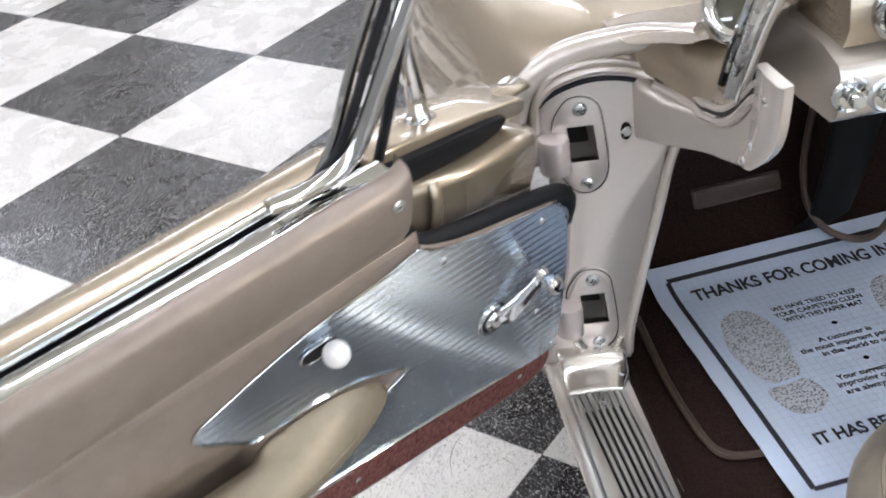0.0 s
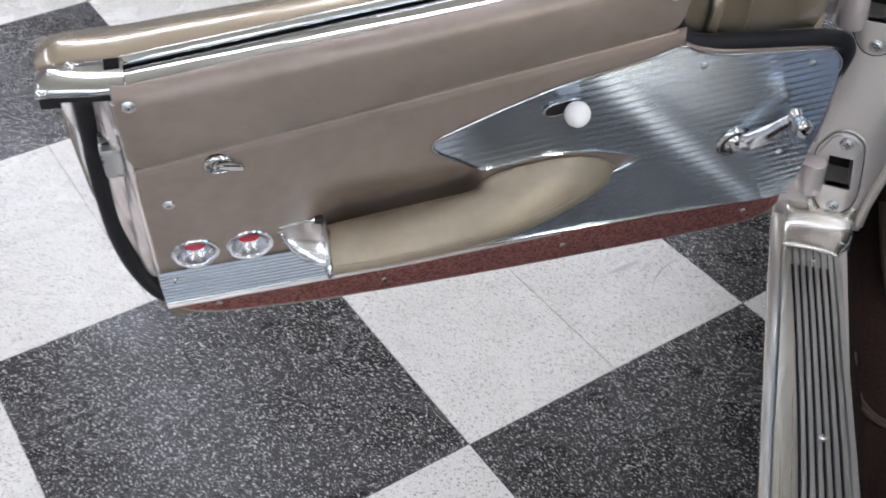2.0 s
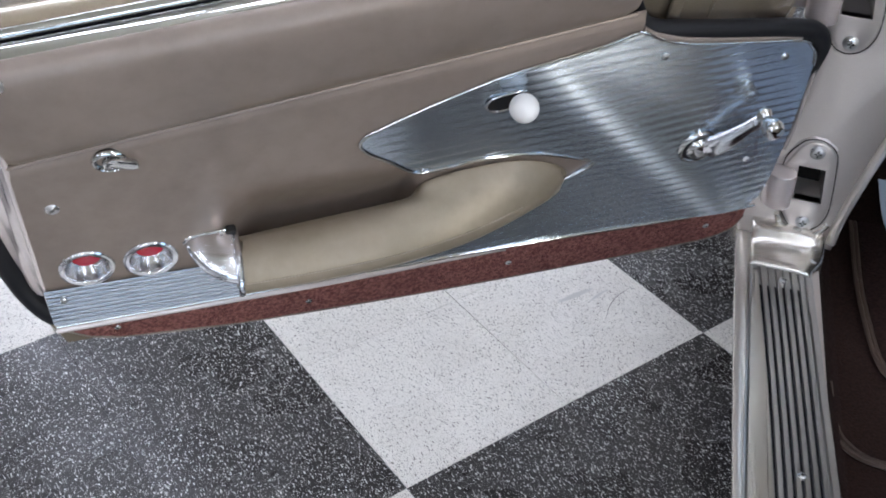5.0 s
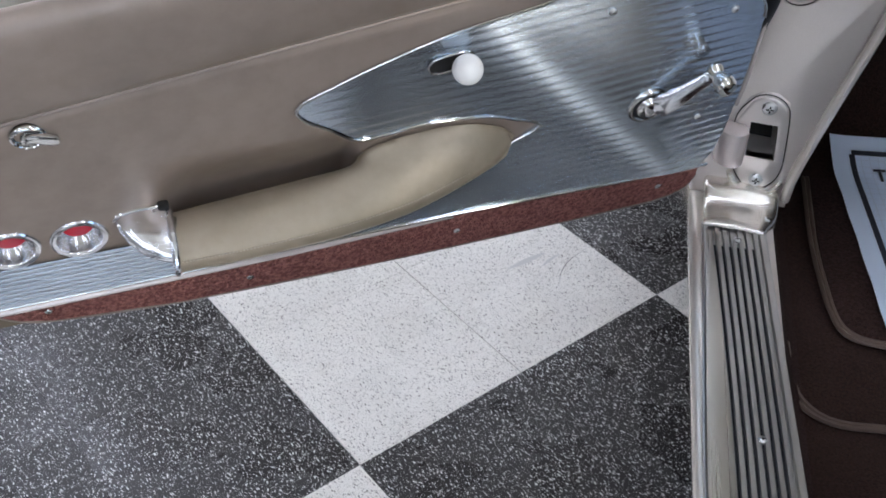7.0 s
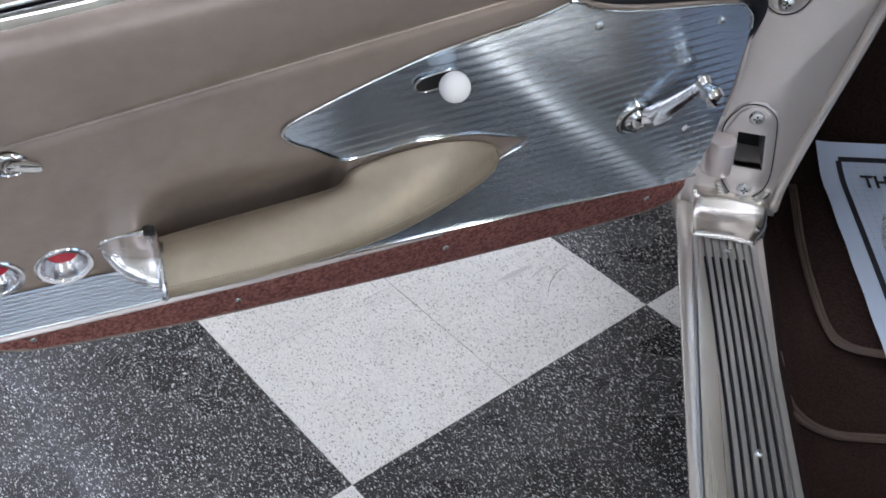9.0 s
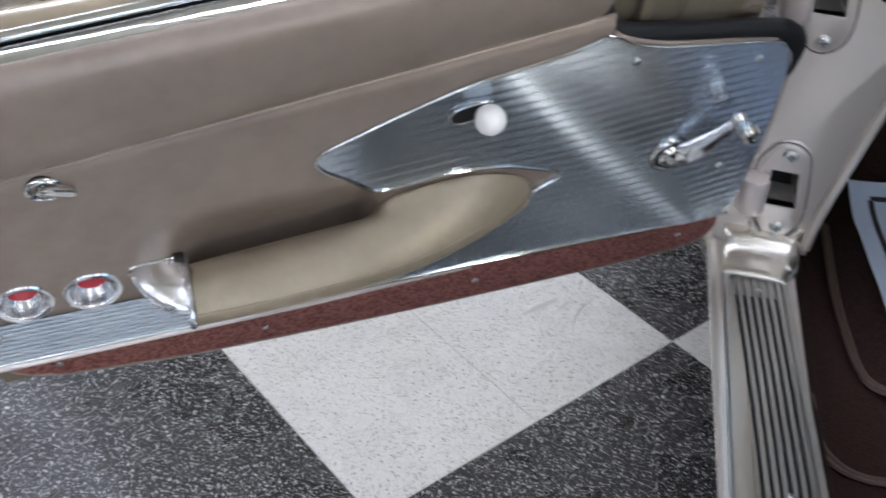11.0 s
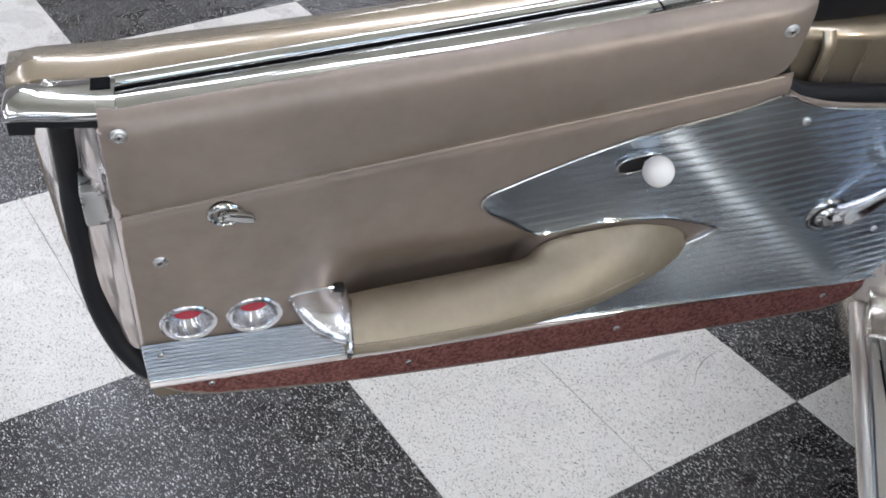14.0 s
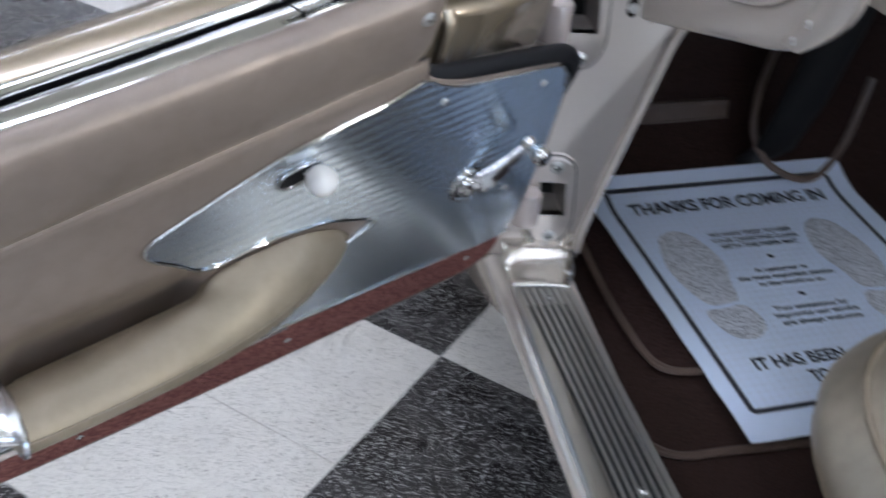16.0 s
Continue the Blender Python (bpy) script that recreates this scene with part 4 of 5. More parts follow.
part("rocker_panel", loft(rings), ROCKER_PAINT, sill, "pearl painted rocker panel", angle=60)
# ribbed plate where the sill widens beside the seat
rings = []
for f in (-0.478, -0.479, -0.75):
    rings.append([(0.0815 + 0.108 * j / 36, f, (0.345 if f == -0.478 else 0.3512 if j % 4 in (1, 2) else 0.3482)) for j in range(37)])
wide = part("wide_plate", loft(rings), SCUFF, sill, angle=20)
screw(wide, Matrix.Translation((0.163, -0.501, 0.3515)), 0.0052)
part("sill_core", box(0.066, 0.080, -1.49, 0.05, 0.19, 0.343), JAMB_PAINT, sill)
part("seat_riser", box(0.0815, 1.30, -1.45, -0.48, 0.20, 0.344), BROWN_VINYL, sill)

# bright corner piece at the foot of the pillar
rings = []
for f, z in ((-0.0260, 0.3525), (-0.0257, 0.3556), (-0.0248, 0.3572), (-0.0225, 0.3580), (-0.012, 0.3582), (0.000, 0.3588), (0.010, 0.3602), (0.019, 0.3630), (0.026, 0.3672), (0.031, 0.3720), (0.036, 0.3750), (0.056, 0.3760)):
    g = 0.68 + 0.32 * ease((f + 0.024) / 0.045)
    row = []
    for r, dz in ((-0.0132, -0.014), (-0.0126, -0.004), (-0.0114, -0.0012), (-0.0085, -0.0002), (0.0, 0.0006), (0.03, 0.0012), (0.066, 0.0004), (0.078, -0.0008), (0.0825, -0.0035), (0.085, -0.010), (0.0865, -0.05)):
        row.append((r if r < 0.03 else 0.03 + (r - 0.03) * g, f - 0.1 * (r - 0.03), z + dz))
    rings.append(row)
part("corner_cap", loft(rings), POLISHED, sill, "polished bright corner cap at the pillar foot", angle=50)
screw(sill, Matrix.Translation((0.070, -0.002, 0.3592)), 0.004)

pillar = thing("hinge_pillar", CAR, "pearl beige painted hinge pillar with curved windshield knee", "car pillar")


def lean(bm):
    """The pillar's face turns a little with distance from the outer side."""
    for v in bm.verts:
        v.co.y += 0.05 - 0.15 * (v.co.x - 0.05)
    return bm


outline = [(-0.028, 0.345), (-0.030, 0.372), (-0.020, 0.43), (-0.008, 0.465), (0.001, 0.52), (0.010, 0.60), (0.012, 0.66), (-0.003, 0.715), (-0.006, 0.745), (0.004, 0.778), (0.030, 0.802), (0.062, 0.809), (0.092, 0.808), (0.125, 0.799), (0.155, 0.786), (0.19, 0.765), (0.235, 0.745), (0.235, 0.690), (0.212, 0.706), (0.190, 0.714), (0.170, 0.705), (0.157, 0.682), (0.139, 0.60), (0.112, 0.48), (0.099, 0.42), (0.098, 0.345)]
face = part("face", lean(slab(outline, 0.055, 0.0, 0.006, 3)), JAMB_PAINT, pillar, angle=50)
for zc in (0.4405, 0.708):
    rows = [(0.012, zc + 0.030), (0.026, zc + 0.060), (0.038, zc + 0.069), (0.054, zc + 0.069), (0.067, zc + 0.060), (0.073, zc + 0.042), (0.078, zc - 0.020), (0.075, zc - 0.045), (0.066, zc - 0.060), (0.052, zc - 0.067), (0.038, zc - 0.064), (0.026, zc - 0.050), (0.018, zc - 0.030)]
    rim = part("hinge_rim", lean(slab([((x - 0.047) * 1.17 + 0.047, (z - zc) * 1.10 + zc) for x, z in rows], 0.01, -0.0022, 0.0032, 3)), JAMB_PAINT, pillar, angle=50)
    plate_h = part("hinge_plate", lean(slab(rows, 0.01, -0.004, 0.0025)), JAMB_PAINT, pillar, "hinge plate with square opening", angle=50)
    # dark line drawn for the shading round the embossed hinge plate
    part("groove", lean(tube(spline([((x - 0.047) * 1.06 + 0.047, -0.0022, (z - zc) * 1.04 + zc) for x, z in rows], 60, True), 0.0008, 6, True)), DARK_STEEL, plate_h)
    gap = [(0.029, zc + 0.031), (0.063, zc + 0.031), (0.068, zc - 0.021), (0.032, zc - 0.021)]
    for ob in (face, rim, plate_h):
        cut(ob, lean(slab(gap, 0.07, -0.03)))
    wide_gap = [((x - 0.048) * 1.02 + 0.048, (z - zc) * 1.02 + zc) for x, z in gap]
    pocket = slab(wide_gap, 0.052, 0.004)
    bmesh.ops.delete(pocket, geom=[f for f in pocket.faces if all(v.co.y < 0.01 for v in f.verts)], context="FACES")
    # pocket walls coloured near black for the shade inside
    part("hinge_pocket", lean(pocket), DARK, plate_h, "dark pocket behind the hinge plate", angle=20)
    for dz in (0.055, -0.055):
        screw(plate_h, Matrix.Translation((0.0475 + (0.004 if dz < 0 else 0), 0.05 - 0.0045, zc + dz)) @ Matrix.Rotation(radians(90), 4, "X"), 0.0098, STEEL)
    barrel = lathe([(0.0, 0.0255), (0.0165, 0.0255), (0.0190, 0.0245), (0.0202, 0.022), (0.0202, -0.022), (0.0190, -0.0245), (0.0, -0.025)], 32, Matrix.Translation((0.0085, -0.016, zc)))
    strap = box(-0.034, -0.004, -0.014, 0.004, zc - 0.018, zc + 0.019, 0.005, 3)
    part("hinge_strap", lean(join(barrel, strap)), SHUT_PAINT, plate_h, "painted hinge barrel reaching to the door")
part("foot_collar", lean(tube([(0.049 + 0.034 * math.cos(q), -0.007, 0.4015 + 0.034 * math.sin(q)) for q in [radians(195 + 150 * k / 20) for k in range(21)]], 0.0045, 10)), POLISHED, pillar)
bolt = part("pillar_bolt", moved(lathe([(0.0, 0.0040), (0.0050, 0.0040), (0.0062, 0.002), (0.0072, 0.0015), (0.0078, -0.001)], 6), Matrix.Translation((0.105, 0.040, 0.723)) @ Matrix.Rotation(radians(90), 4, "X")), STEEL, pillar, "steel bolt in an oval slot")
# dark disc in place of the shade in the bolt's shallow recess
part("bolt_slot", moved(lathe([(0.0, 0.0004), (0.0092, 0.0004), (0.0100, -0.001)], 24), Matrix.Translation((0.105, 0.0405, 0.723)) @ Matrix.Rotation(radians(90), 4, "X") @ Matrix.Diagonal((0.75, 1.3, 1, 1))), DARK_STEEL, bolt)
part("face_crease", lean(tube(spline([(0.134, -0.001, 0.785), (0.134, -0.002, 0.75), (0.133, -0.001, 0.705)], 10), 0.004, 8)), JAMB_PAINT, pillar)
# trim along the inner edge of the opening
part("windlace", lean(tube(spline([(0.093, -0.004, 0.362), (0.098, -0.004, 0.41), (0.120, -0.004, 0.51), (0.142, -0.004, 0.60), (0.160, -0.004, 0.677), (0.176, -0.004, 0.710), (0.20, -0.004, 0.716)], 50), 0.0065, 10)), PEARL_PAINT, pillar, "beige windlace along the inner edge")
# seal channel over the top of the pillar
for r, off, z, mat in ((0.0065, -0.002, 0.0, PEARL_PAINT), (0.0035, -0.004, -0.011, RUBBER), (0.0045, -0.002, 0.011, PEARL_PAINT)):
    path = [(-0.010, off, 0.735 + z * 0.2), (-0.006, off, 0.775 + z * 0.5), (0.018, off, 0.801 + z), (0.058, off, 0.813 + z), (0.094, off, 0.812 + z), (0.125, off, 0.803 + z), (0.16, off - 0.01, 0.789 + z), (0.19, off - 0.03, 0.782 + z)]
    part("seal_channel", lean(tube(spline(path, 50), r, 8)), mat, pillar)
roll = spline([(-0.036, 0.01, 0.70), (-0.032, 0.01, 0.75), (-0.014, 0.012, 0.797), (0.024, 0.014, 0.826), (0.058, 0.014, 0.838), (0.126, 0.0, 0.850), (0.165, -0.03, 0.856), (0.185, -0.055, 0.864)], 50)
part("cowl_roll", lean(tube(roll, 0.017, 14, radii=[0.013 + 0.006 * ease(k / 30) for k in range(50)])), PEARL_PAINT, pillar, "rounded pearl edge under the cowl")
under = spline([(-0.010, 0.004, 0.735), (-0.006, 0.004, 0.775), (0.018, 0.004, 0.803), (0.058, 0.004, 0.816), (0.094, 0.004, 0.815), (0.125, 0.002, 0.807), (0.16, -0.008, 0.795), (0.185, -0.028, 0.79)], 50)
part("cowl_fillet", lean(loft([[p, p.lerp(q, 0.35) + V((0, 0.006, 0)), p.lerp(q, 0.7) + V((0, 0.008, 0)), q + V((0, 0.004, 0))] for p, q in zip(under, roll)])), GOLD_PAINT, pillar, angle=70)

# knee that carries the windshield post
knee_outline = [(0.05, 0.80), (0.02, 0.795), (-0.014, 0.786), (-0.05, 0.785), (-0.079, 0.788), (-0.102, 0.795), (-0.135, 0.806), (-0.162, 0.819), (-0.190, 0.838), (-0.213, 0.858), (-0.232, 0.878), (-0.246, 0.897), (-0.252, 0.908), (-0.294, 0.920), (-0.292, 0.905), (-0.276, 0.860), (-0.254, 0.828), (-0.232, 0.806), (-0.205, 0.788), (-0.180, 0.776), (-0.154, 0.766), (-0.115, 0.752), (-0.074, 0.737), (-0.015, 0.722), (0.05, 0.704)]
knee = slab(knee_outline, 0.182, 0.165, 0.007, 4, axis="x")
for v in knee.verts:
    v.co.x -= 0.05 * ease((v.co.y + 0.07) / 0.10)
part("knee", knee, PEARL_PAINT, pillar, "pearl painted windshield knee", angle=50)
lip_path = [(0.135, 0.01, 0.797), (0.155, -0.02, 0.790), (0.164, -0.05, 0.789), (0.164, -0.079, 0.792), (0.164, -0.102, 0.799), (0.164, -0.135, 0.810), (0.164, -0.162, 0.823), (0.164, -0.190, 0.842), (0.164, -0.213, 0.862), (0.164, -0.236, 0.883), (0.163, -0.264, 0.900)]
part("knee_lip", tube(spline(lip_path, 44), 0.0055, 8), PEARL_PAINT, pillar)
part("knee_rubber", tube(spline([(r + 0.003, f + 0.004, z + 0.0065) for r, f, z in lip_path], 44), 0.0028, 8), RUBBER, pillar)
part("knee_lip", tube(spline([(r + 0.004, f + 0.008, z + 0.012) for r, f, z in lip_path], 44), 0.005, 8), PEARL_PAINT, pillar)
edge = spline([(0.163, -0.222, 0.802), (0.163, -0.246, 0.824), (0.163, -0.270, 0.858), (0.163, -0.284, 0.905), (0.163, -0.288, 0.932)], 24)
rings = []
for k, p in enumerate(edge):
    w = 0.017 + 0.014 * ease(k / 16)
    rings.append([p + V((0.006, w, 0)), p + V((-0.001, w, 0)), p + V((-0.005, w - 0.004, 0)), p + V((-0.006, 0, 0)), p + V((-0.005, -w + 0.006, 0)), p + V((-0.001, -w, 0)), p + V((0.010, -w + 0.004, 0))])
part("end_flange", loft(rings, True, True), PEARL_PAINT, pillar, "screwed pearl flange at the end of the knee", angle=50)
for f, z in ((-0.232, 0.812), (-0.250, 0.838), (-0.286, 0.905)):
    screw(pillar, Matrix.Translation((0.157, f, z)) @ Matrix.Rotation(radians(-90), 4, "Y"), 0.0042, STEEL)
# windshield post with its bright trim
post = part("windshield_post", tube(spline([(0.166, -0.186, 0.872), (0.168, -0.208, 0.915), (0.174, -0.240, 0.98), (0.192, -0.288, 1.08), (0.222, -0.348, 1.20)], 24), 0.019, 12, flat=0.55, up=(1, 0, 0)), CHROME, pillar, "chrome windshield post", angle=60)
part("post_trim", tube(spline([(0.154, -0.198, 0.874), (0.156, -0.221, 0.92), (0.162, -0.253, 0.98), (0.180, -0.301, 1.08), (0.210, -0.361, 1.20)], 24), 0.0055, 8), STEEL, post)
part("post_edge", tube(spline([(0.155, -0.174, 0.876), (0.157, -0.196, 0.92), (0.163, -0.228, 0.98), (0.181, -0.276, 1.08), (0.211, -0.336, 1.20)], 24), 0.0055, 8), CHROME, post)

# ---------- front fender and cowl ----------
fender = thing("front_fender", CAR, "glossy gold painted front fender and cowl", "car fender")
rings = []
for k in range(30):
    f = 0.085 + 2.1 * (k / 29) ** 1.3
    g = min(1.0, (f - 0.085) / 0.5)
    out = -0.03 - 0.105 * g ** 0.7
    sec = [(out + 0.06, 0.20), (out + 0.018, 0.30), (out, 0.42), (out, 0.55), (out + 0.012, 0.66), (out + 0.03, 0.745), (out + 0.055, 0.800), (out + 0.10, 0.838), (out + 0.17, 0.855), (out + 0.28, 0.862), (0.45, 0.872), (0.9, 0.90), (1.35, 0.872)]
    rings.append([(r, f, z) for r, z in sec])

part("fender_skin", loft(rings), GOLD_PAINT, fender, angle=60)
cowl = []
for f, dz in ((0.12, 0.858), (0.06, 0.862), (0.0, 0.872), (-0.06, 0.886), (-0.10, 0.905)):
    cowl.append([(0.10 + max(0, -f) * 0.9, f, dz - 0.010), (0.13 + max(0, -f) * 0.9, f, dz - 0.004), (0.22 + max(0, -f) * 0.4, f, dz), (0.45, f, dz + 0.006), (1.3, f, dz + 0.01)])
part("cowl_top", loft(cowl), GOLD_PAINT, fender, angle=60)
low = spline([(0.128, 0.03, 0.806), (0.142, 0.005, 0.800), (0.160, -0.03, 0.794), (0.168, -0.079, 0.798), (0.168, -0.13, 0.819), (0.168, -0.169, 0.850), (0.168, -0.198, 0.895), (0.17, -0.21, 0.93)], 30)
high = spline([(0.12, 0.04, 0.845), (0.135, 0.01, 0.852), (0.165, -0.03, 0.860), (0.195, -0.07, 0.876), (0.215, -0.11, 0.900), (0.225, -0.145, 0.925), (0.23, -0.17, 0.945), (0.235, -0.18, 0.955)], 30)
part("cowl_side", loft([[a, a.lerp(b, 0.3) + V((-0.004, 0, 0.004)), a.lerp(b, 0.65) + V((-0.006, 0, 0.006)), b, b + V((0.08, 0.03, 0.004))] for a, b in zip(low, high)]), GOLD_PAINT, fender, "gold cowl side curving down to the seal", angle=60)
lamp_m = Matrix.Translation((0.210, -0.078, 0.915)) @ V((-0.45, -0.9, 0.75)).to_track_quat("Z", "Y").to_matrix().to_4x4()
pod = thing("gauge_pod", CAR, "round chrome bezel with dark glass above the cowl", "gauge")
bezel = part("bezel", moved(lathe([(0.024, 0.002), (0.026, 0.008), (0.031, 0.013), (0.037, 0.012), (0.042, 0.005), (0.044, -0.008), (0.041, -0.03), (0.034, -0.055)], 40), lamp_m), CHROME, pod, angle=60)
part("glass", moved(lathe([(0.0, 0.005), (0.012, 0.0045), (0.025, 0.002)], 32), lamp_m), OLIVE_GLASS, pod, "dark olive glass")

# ---------- dash and steering column ----------
dash = thing("dashboard", CAR, "gold dashboard lower edge with chrome knobs", "dashboard")
rings = [[(r, f, z) for f, z in ((0.02, 0.91), (-0.20, 0.915), (-0.243, 0.905), (-0.25, 0.893), (-0.246, 0.852), (-0.232, 0.838), (-0.05, 0.82), (0.02, 0.82))] for r in (0.250, 0.258, 1.25)]
part("dash_lip", loft(rings, True, True), PEARL_PAINT, dash, "beige lower lip of the dash", angle=40)
rings = [[(r, f, z) for f, z in ((0.02, 1.00), (-0.17, 1.01), (-0.215, 0.997), (-0.235, 0.97), (-0.236, 0.94), (-0.225, 0.916), (0.02, 0.912))] for r in (0.262, 0.272, 1.25)]
part("dash_body", loft(rings, True, True), GOLD_PAINT, dash, angle=40)
m = Matrix.Translation((0.318, -0.236, 0.952)) @ Matrix.Rotation(radians(90), 4, "X")
dial = part("dash_dial", moved(lathe([(0.023, 0.004), (0.025, 0.010), (0.029, 0.013), (0.033, 0.010), (0.035, 0.0)], 32), m), CHROME, dash, "round dial in a chrome bezel", angle=60)
part("dial_glass", moved(lathe([(0.0, 0.007), (0.013, 0.0065), (0.024, 0.005)], 28), m), OLIVE_GLASS, dial)
for r, z in ((0.262, 0.875), (0.30, 0.868)):
    m = Matrix.Translation((r, -0.247, z)) @ Matrix.Rotation(radians(90), 4, "X")
    knob = part("switch_knob", moved(lathe([(0.0, 0.022), (0.007, 0.022), (0.009, 0.018), (0.0085, 0.010), (0.005, 0.006), (0.014, 0.005), (0.016, 0.0)], 20), m), CHROME, dash, "chrome switch knob")
    part("knob_ring", moved(lathe([(0.013, 0.003), (0.017, 0.006), (0.020, 0.002), (0.020, 0.0)], 24), m), STEEL, knob)
column = thing("steering_column", CAR, "black steering column shroud under the dash", "steering column")
rings = []
for r, f, z, w, d in ((0.507, 0.355, 0.294, 0.029, 0.01), (0.509, 0.29, 0.365, 0.035, 0.015), (0.516, 0.26, 0.468, 0.038, 0.019), (0.533, 0.25, 0.593, 0.041, 0.021), (0.515, 0.18, 0.83, 0.042, 0.022)):
    rings.append([(r + w * math.cos(q), f + d * math.sin(q), z) for q in [2 * math.pi * k / 16 for k in range(16)]])
part("column_tube", loft(rings, True, True), BLACK_PAINT, column)

# ---------- footwell ----------
well = thing("footwell", CAR, "dark brown carpeted footwell with piped edges", "footwell")
floor_rings = []
for f, z in ((-0.48, 0.272), (-0.2, 0.274), (0.15, 0.275), (0.27, 0.278), (0.325, 0.290), (0.36, 0.325), (0.383, 0.39), (0.393, 0.47), (0.398, 0.60), (0.39, 0.84)):
    floor_rings.append([(r, f, z + (0.0 if r > 0.11 else 0.02 if r > 0.095 else 0.062)) if z < 0.30 else (r, f, max(z, 0.34) if r < 0.09 else z) for r in (0.082, 0.098, 0.115, 0.16, 0.30, 0.50, 0.75, 0.95, 1.28)])
part("floor_carpet", loft(floor_rings), BROWN_VINYL, well, "dark brown carpet floor and toe board", angle=60)
part("heel_mat", slab([(0.158, 0.22), (0.157, 0.06), (0.163, -0.04), (0.172, -0.095), (0.185, -0.115), (0.212, -0.125), (0.72, -0.115), (0.745, -0.09), (0.75, 0.22)], 0.274, 0.283, 0.003, 2, axis="z"), DARK_CARPET, well, "dark brown carpet heel mat", angle=50)
for dx in (0.0, 0.006):
    part("mat_piping", tube(spline([(0.154 - dx, 0.21, 0.287), (0.153 - dx, 0.06, 0.285), (0.160 - dx, -0.04, 0.284), (0.168 - dx, -0.095, 0.284), (0.182 - dx, -0.120 - dx, 0.284), (0.212, -0.131 - dx, 0.284), (0.30, -0.130 - dx, 0.284), (0.60, -0.122 - dx, 0.284), (0.73, -0.118 - dx, 0.284)], 70), 0.0032, 6), PIPING, well)
    part("floor_piping", tube(spline([(0.098, -0.16, 0.292), (0.104 - dx, -0.212, 0.281), (0.115 - dx, -0.246 - dx, 0.279), (0.150, -0.270 - dx, 0.278), (0.23, -0.268 - dx, 0.278), (0.5, -0.262 - dx, 0.278), (0.75, -0.258 - dx, 0.278)], 60), 0.0032, 6), PIPING, well)
tag_plate = part("toe_board_strip", soften(slab([(0.304, 0.361), (0.46, 0.373), (0.455, 0.408), (0.301, 0.4)], 0.385, 0.374), 0.002, 2), PIPING, well, "brown rubber strip on the toe board")
part("strip_border", tube([(0.309, 0.3735, 0.366), (0.455, 0.3735, 0.377), (0.4505, 0.3735, 0.4035), (0.306, 0.3735, 0.3955)], 0.0016, 6, True), PIPING, tag_plate)
part("carpet_piping", tube(spline([(0.49, 0.33, 0.55), (0.475, 0.325, 0.45), (0.475, 0.30, 0.38), (0.50, 0.26, 0.345), (0.56, 0.24, 0.335), (0.62, 0.27, 0.38), (0.66, 0.31, 0.48)], 50), 0.006, 8), PIPING, well)
part("kick_panel", loft([[(x, f, z) for x, z in ((0.100, 0.27), (0.100, 0.345), (0.110, 0.42), (0.128, 0.50), (0.150, 0.60), (0.172, 0.70), (0.185, 0.80))] for f in (0.09, 0.20, 0.30, 0.40)]), BROWN_VINYL, well)
# unseen far wall added to keep stray light out of the footwell
part("far_side", box(1.27, 1.31, -1.45, 0.44, 0.20, 0.85), BROWN_VINYL, well)
part("under_floor", box(0.08, 1.30, -1.45, 0.44, 0.20, 0.262), DARK, well)

# ---------- paper floor mat ----------
MAT = CAR @ Matrix.Translation((0.190, 0.273, 0.2895)) @ Matrix.Rotation(radians(5.0), 4, "Z")
mat = thing("paper_mat", MAT, "white printed paper mat lying on the brown carpet", "paper mat")
MW, TOP, LOW = 0.477, 0.022, -0.549


def sag(x, y):
    return 0.002 * math.sin(x * 9 + 0.6) * math.sin(-y * 7) + 0.024 * max(0.0, (0.065 + y) / 0.087) ** 2 + 0.002 * max(0, (0.03 - x) / 0.03) ** 2


part("sheet", loft([[(MW * i / 30 + 0.0005 * math.sin(j * 0.9) * (i == 0), TOP + (LOW - TOP) * j / 40, sag(MW * i / 30, TOP + (LOW - TOP) * j / 40)) for i in range(31)] for j in range(41)]), PAPER, mat, angle=80)


def bar(x0, y0, x1, y1, w, material, name):
    """A printed line, lying on the sheet."""
    a, b = V((x0, y0, 0)), V((x1, y1, 0))
    d = (b - a).normalized()
    s = V((-d.y, d.x, 0)) * (w / 2)
    n = 24
    rows = []
    for k in range(n + 1):
        p = a.lerp(b, k / n)
        rows.append([(q.x, q.y, sag(q.x, q.y) + 0.0006) for q in (p - s, p + s)])
    return part(name, loft(rows), material, mat)


BX0, BX1, BY0, BY1 = 0.031, 0.441, -0.499, -0.006        # printed border
for x0, y0, x1, y1 in ((BX0, BY1, BX1, BY1), (BX1, BY1 - 0.003, BX1, BY0), (BX1, BY0, BX0, BY0), (BX0, BY0, BX0, BY1 - 0.003)):
    bar(x0, y0, x1, y1, 0.0085, INK, "border_line")
GRID = Mat("grid_ink", (0.60, 0.66, 0.76), 0.75).m
for k in range(1, 32):
    bar(BX0 + k * 0.0128, BY1 - 0.004, BX0 + k * 0.0128, BY0 + 0.004, 0.0007, GRID, "grid_line")
for k in range(1, 39):
    bar(BX0 + 0.004, BY1 - k * 0.0128, BX1 - 0.004, BY1 - k * 0.0128, 0.0007, GRID, "grid_line")


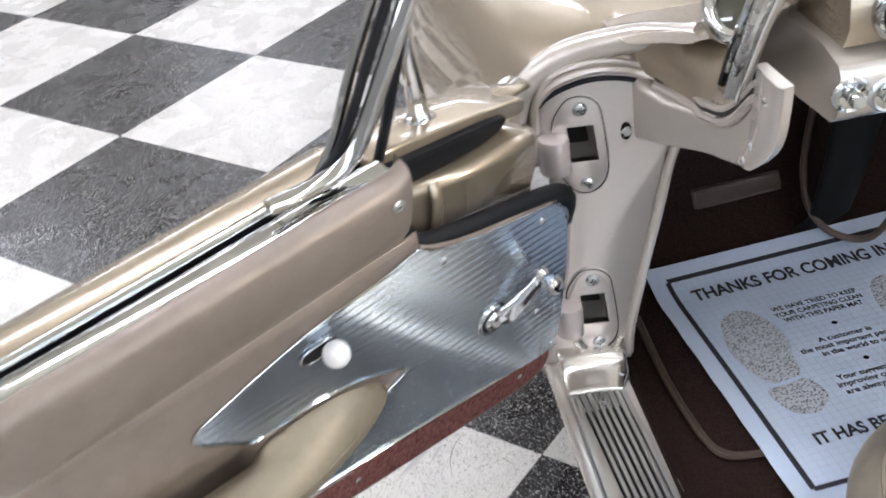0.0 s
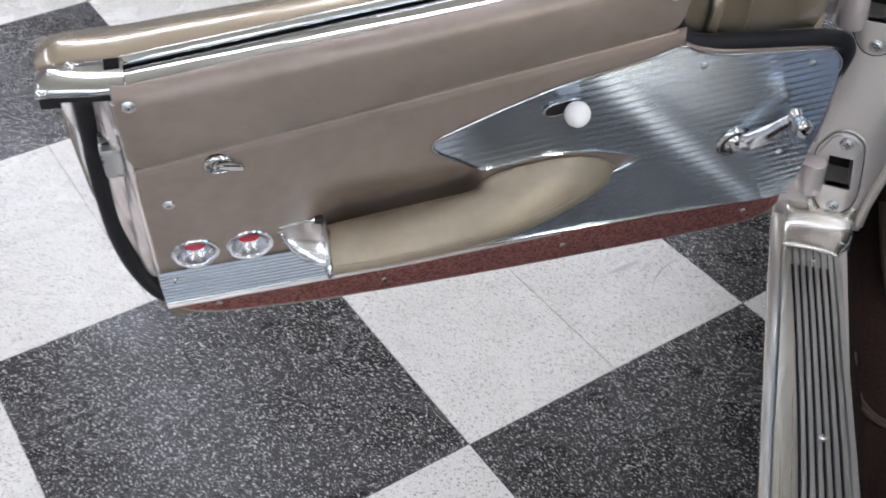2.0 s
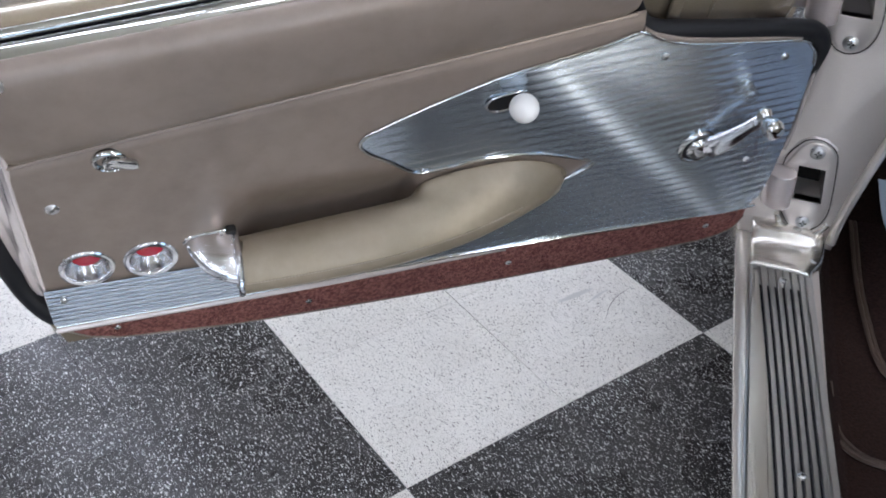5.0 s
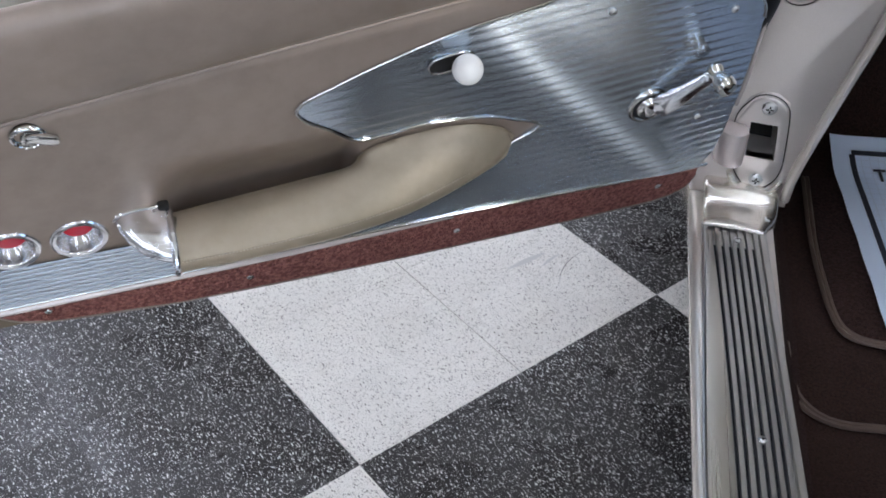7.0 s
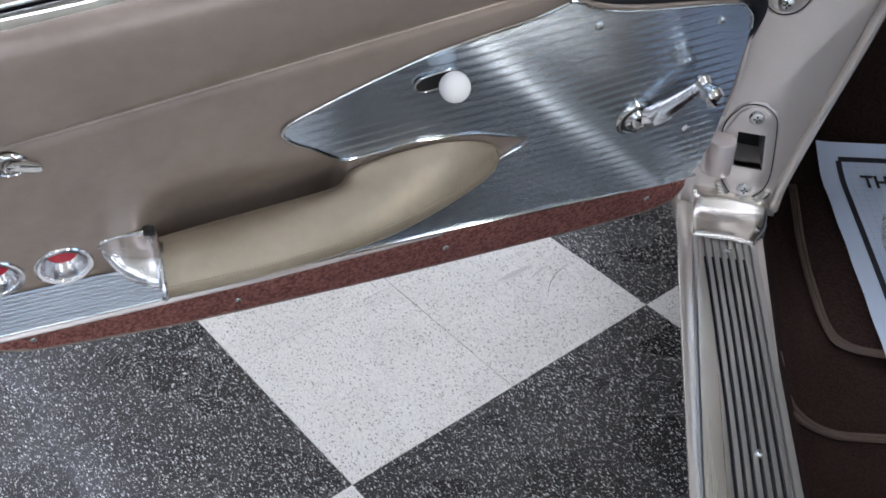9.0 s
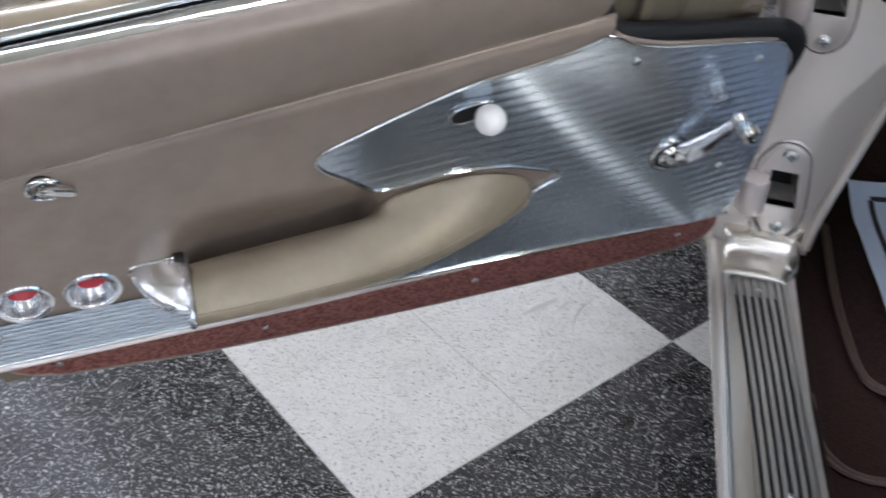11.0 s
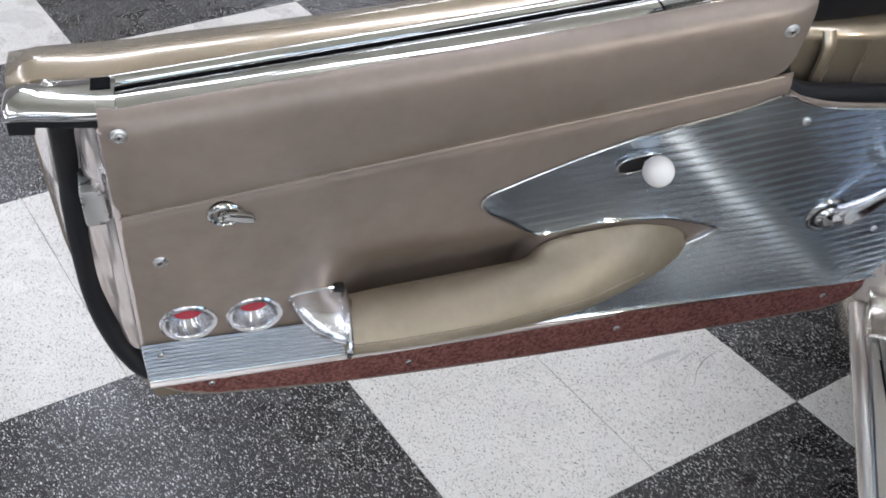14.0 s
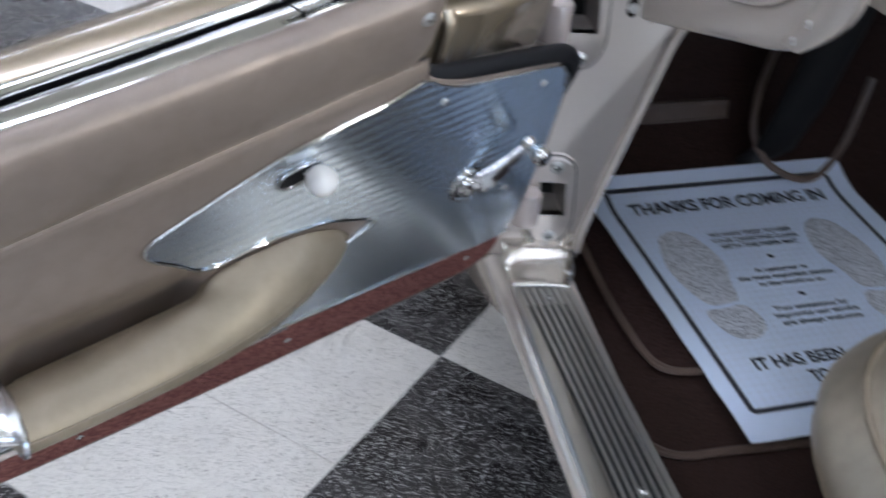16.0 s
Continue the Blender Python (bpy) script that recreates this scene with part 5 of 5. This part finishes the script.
def words(text, x, y, size, width, bold=0.0):
    """A printed line of the given width, centred at x, y on the sheet."""
    curve = bpy.data.curves.new("printed_line", "FONT")
    curve.body, curve.size, curve.align_x, curve.align_y, curve.offset = text, size, "CENTER", "CENTER", bold
    tmp = new("printed_line", curve)
    bpy.context.view_layer.update()
    data = bpy.data.meshes.new_from_object(tmp)
    bpy.data.objects.remove(tmp)
    xs = [v.co.x for v in data.vertices]
    wide = width / (max(xs) - min(xs))
    for v in data.vertices:
        v.co = (x + v.co.x * wide, y + v.co.y, 0)
        v.co.z = sag(v.co.x, v.co.y) + 0.0009
    data.materials.clear()
    data.materials.append(INK)
    ob = new("printed_line", data)
    ob.parent = mat
    return tagged(ob, kind="stuff")


C0 = 0.2285
words("THANKS FOR COMING IN", 0.236, -0.051, 0.038, 0.354, 0.0011)
for text, y, w in (("WE HAVE TRIED TO KEEP", -0.133, 0.146), ("YOUR CARPETING CLEAN", -0.149, 0.150), ("WITH THIS PAPER MAT", -0.165, 0.134), ("A customer is", -0.228, 0.088), ("the most important person", -0.244, 0.162), ("in the world to us", -0.260, 0.108), ("Your suggestions for", -0.316, 0.124), ("improving our service", -0.331, 0.137), ("are always welcome", -0.347, 0.130)):
    words(text, C0, y, 0.0155, w, 0.0003)
words("IT HAS BEEN", 0.148, -0.419, 0.031, 0.142, 0.0010)
words("TO", 0.160, -0.454, 0.031, 0.030, 0.0010)
for y in (-0.197, -0.289):
    part("printed_dot", moved(lathe([(0.0, 0.0), (0.0045, 0.0)], 16), Matrix.Translation((C0, y, sag(C0, y) + 0.0012))), INK, mat)
m = Mat("sole_print", (0.25, 0.27, 0.31), 0.75)
v = m.voronoi(230, m.coords((1, 1.6, 0.1)))
m.link("Base Color", m.ramp(v, [(0.28, (0.17, 0.19, 0.23)), (0.5, (0.66, 0.69, 0.75))]))
SOLE = m.m
for sx in (1, -1):
    X = lambda x: x if sx > 0 else 0.457 - x
    sole = spline([(0.066, -0.140, 0), (0.080, -0.120, 0), (0.105, -0.112, 0), (0.128, -0.130, 0), (0.142, -0.170, 0), (0.144, -0.210, 0), (0.132, -0.250, 0), (0.124, -0.286, 0), (0.100, -0.293, 0), (0.076, -0.292, 0), (0.060, -0.258, 0), (0.052, -0.200, 0)], 48, True)
    heel = spline([(0.064, -0.304, 0), (0.095, -0.302, 0), (0.124, -0.299, 0), (0.137, -0.322, 0), (0.134, -0.350, 0), (0.108, -0.370, 0), (0.078, -0.361, 0), (0.064, -0.330, 0)], 36, True)
    for outl in (sole, heel):
        bm = shape([(X(p.x), p.y, sag(X(p.x), p.y) + 0.0011) for p in outl], [list(range(len(outl)))])
        part("shoe_print", bm, SOLE, mat)

# ---------- front seat ----------
seat = thing("bucket_seat", CAR, "pearl beige vinyl bucket seat with piped edges", "car seat")


def cushion(cx, cy, hx, hy, z0, z1, power, round_z):
    rings = []
    n = 56
    for z, g in ((z0, 1.0), (z0 + (z1 - z0) * 0.12, 1.05), (z0 + (z1 - z0) * 0.35, 1.055), (z0 + (z1 - z0) * 0.46, 1.04), (z1 - round_z * 0.85, 1.015), (z1 - round_z * 0.45, 0.96), (z1 - round_z * 0.1, 0.88), (z1, 0.78), (z1 + 0.006, 0.5), (z1 + 0.008, 0.0)):
        rings.append([(cx + hx * g * math.copysign(abs(math.cos(w)) ** (2 / power), math.cos(w)), cy + hy * g * math.copysign(abs(math.sin(w)) ** (2 / power), math.sin(w)), z) for w in [2 * math.pi * k / n for k in range(n)]])
    bm = loft(rings, True, False)
    bmesh.ops.remove_doubles(bm, verts=bm.verts[:], dist=1e-6)
    return bm, rings


bm, rr = cushion(0.545, -0.655, 0.340, 0.395, 0.40, 0.515, 3.0, 0.06)
seat_cushion = part("seat_cushion", bm, SEAT_VINYL, seat, angle=70)
part("cushion_piping", tube([V(p) + V((0, 0, 0.002)) for p in rr[5]], 0.0045, 8, True), GOLD_VINYL, seat_cushion)
bm, rr = cushion(0.53, -0.875, 0.355, 0.33, 0.3445, 0.40, 4.5, 0.03)
seat_base = part("seat_base", bm, SEAT_VINYL, seat, "beige trim skirt under the cushion", angle=70)
part("base_bead", tube([V((0.150, -0.55, 0.372)), V((0.155, -0.70, 0.372)), V((0.155, -1.0, 0.372))], 0.004, 8), CHROME, seat_base)
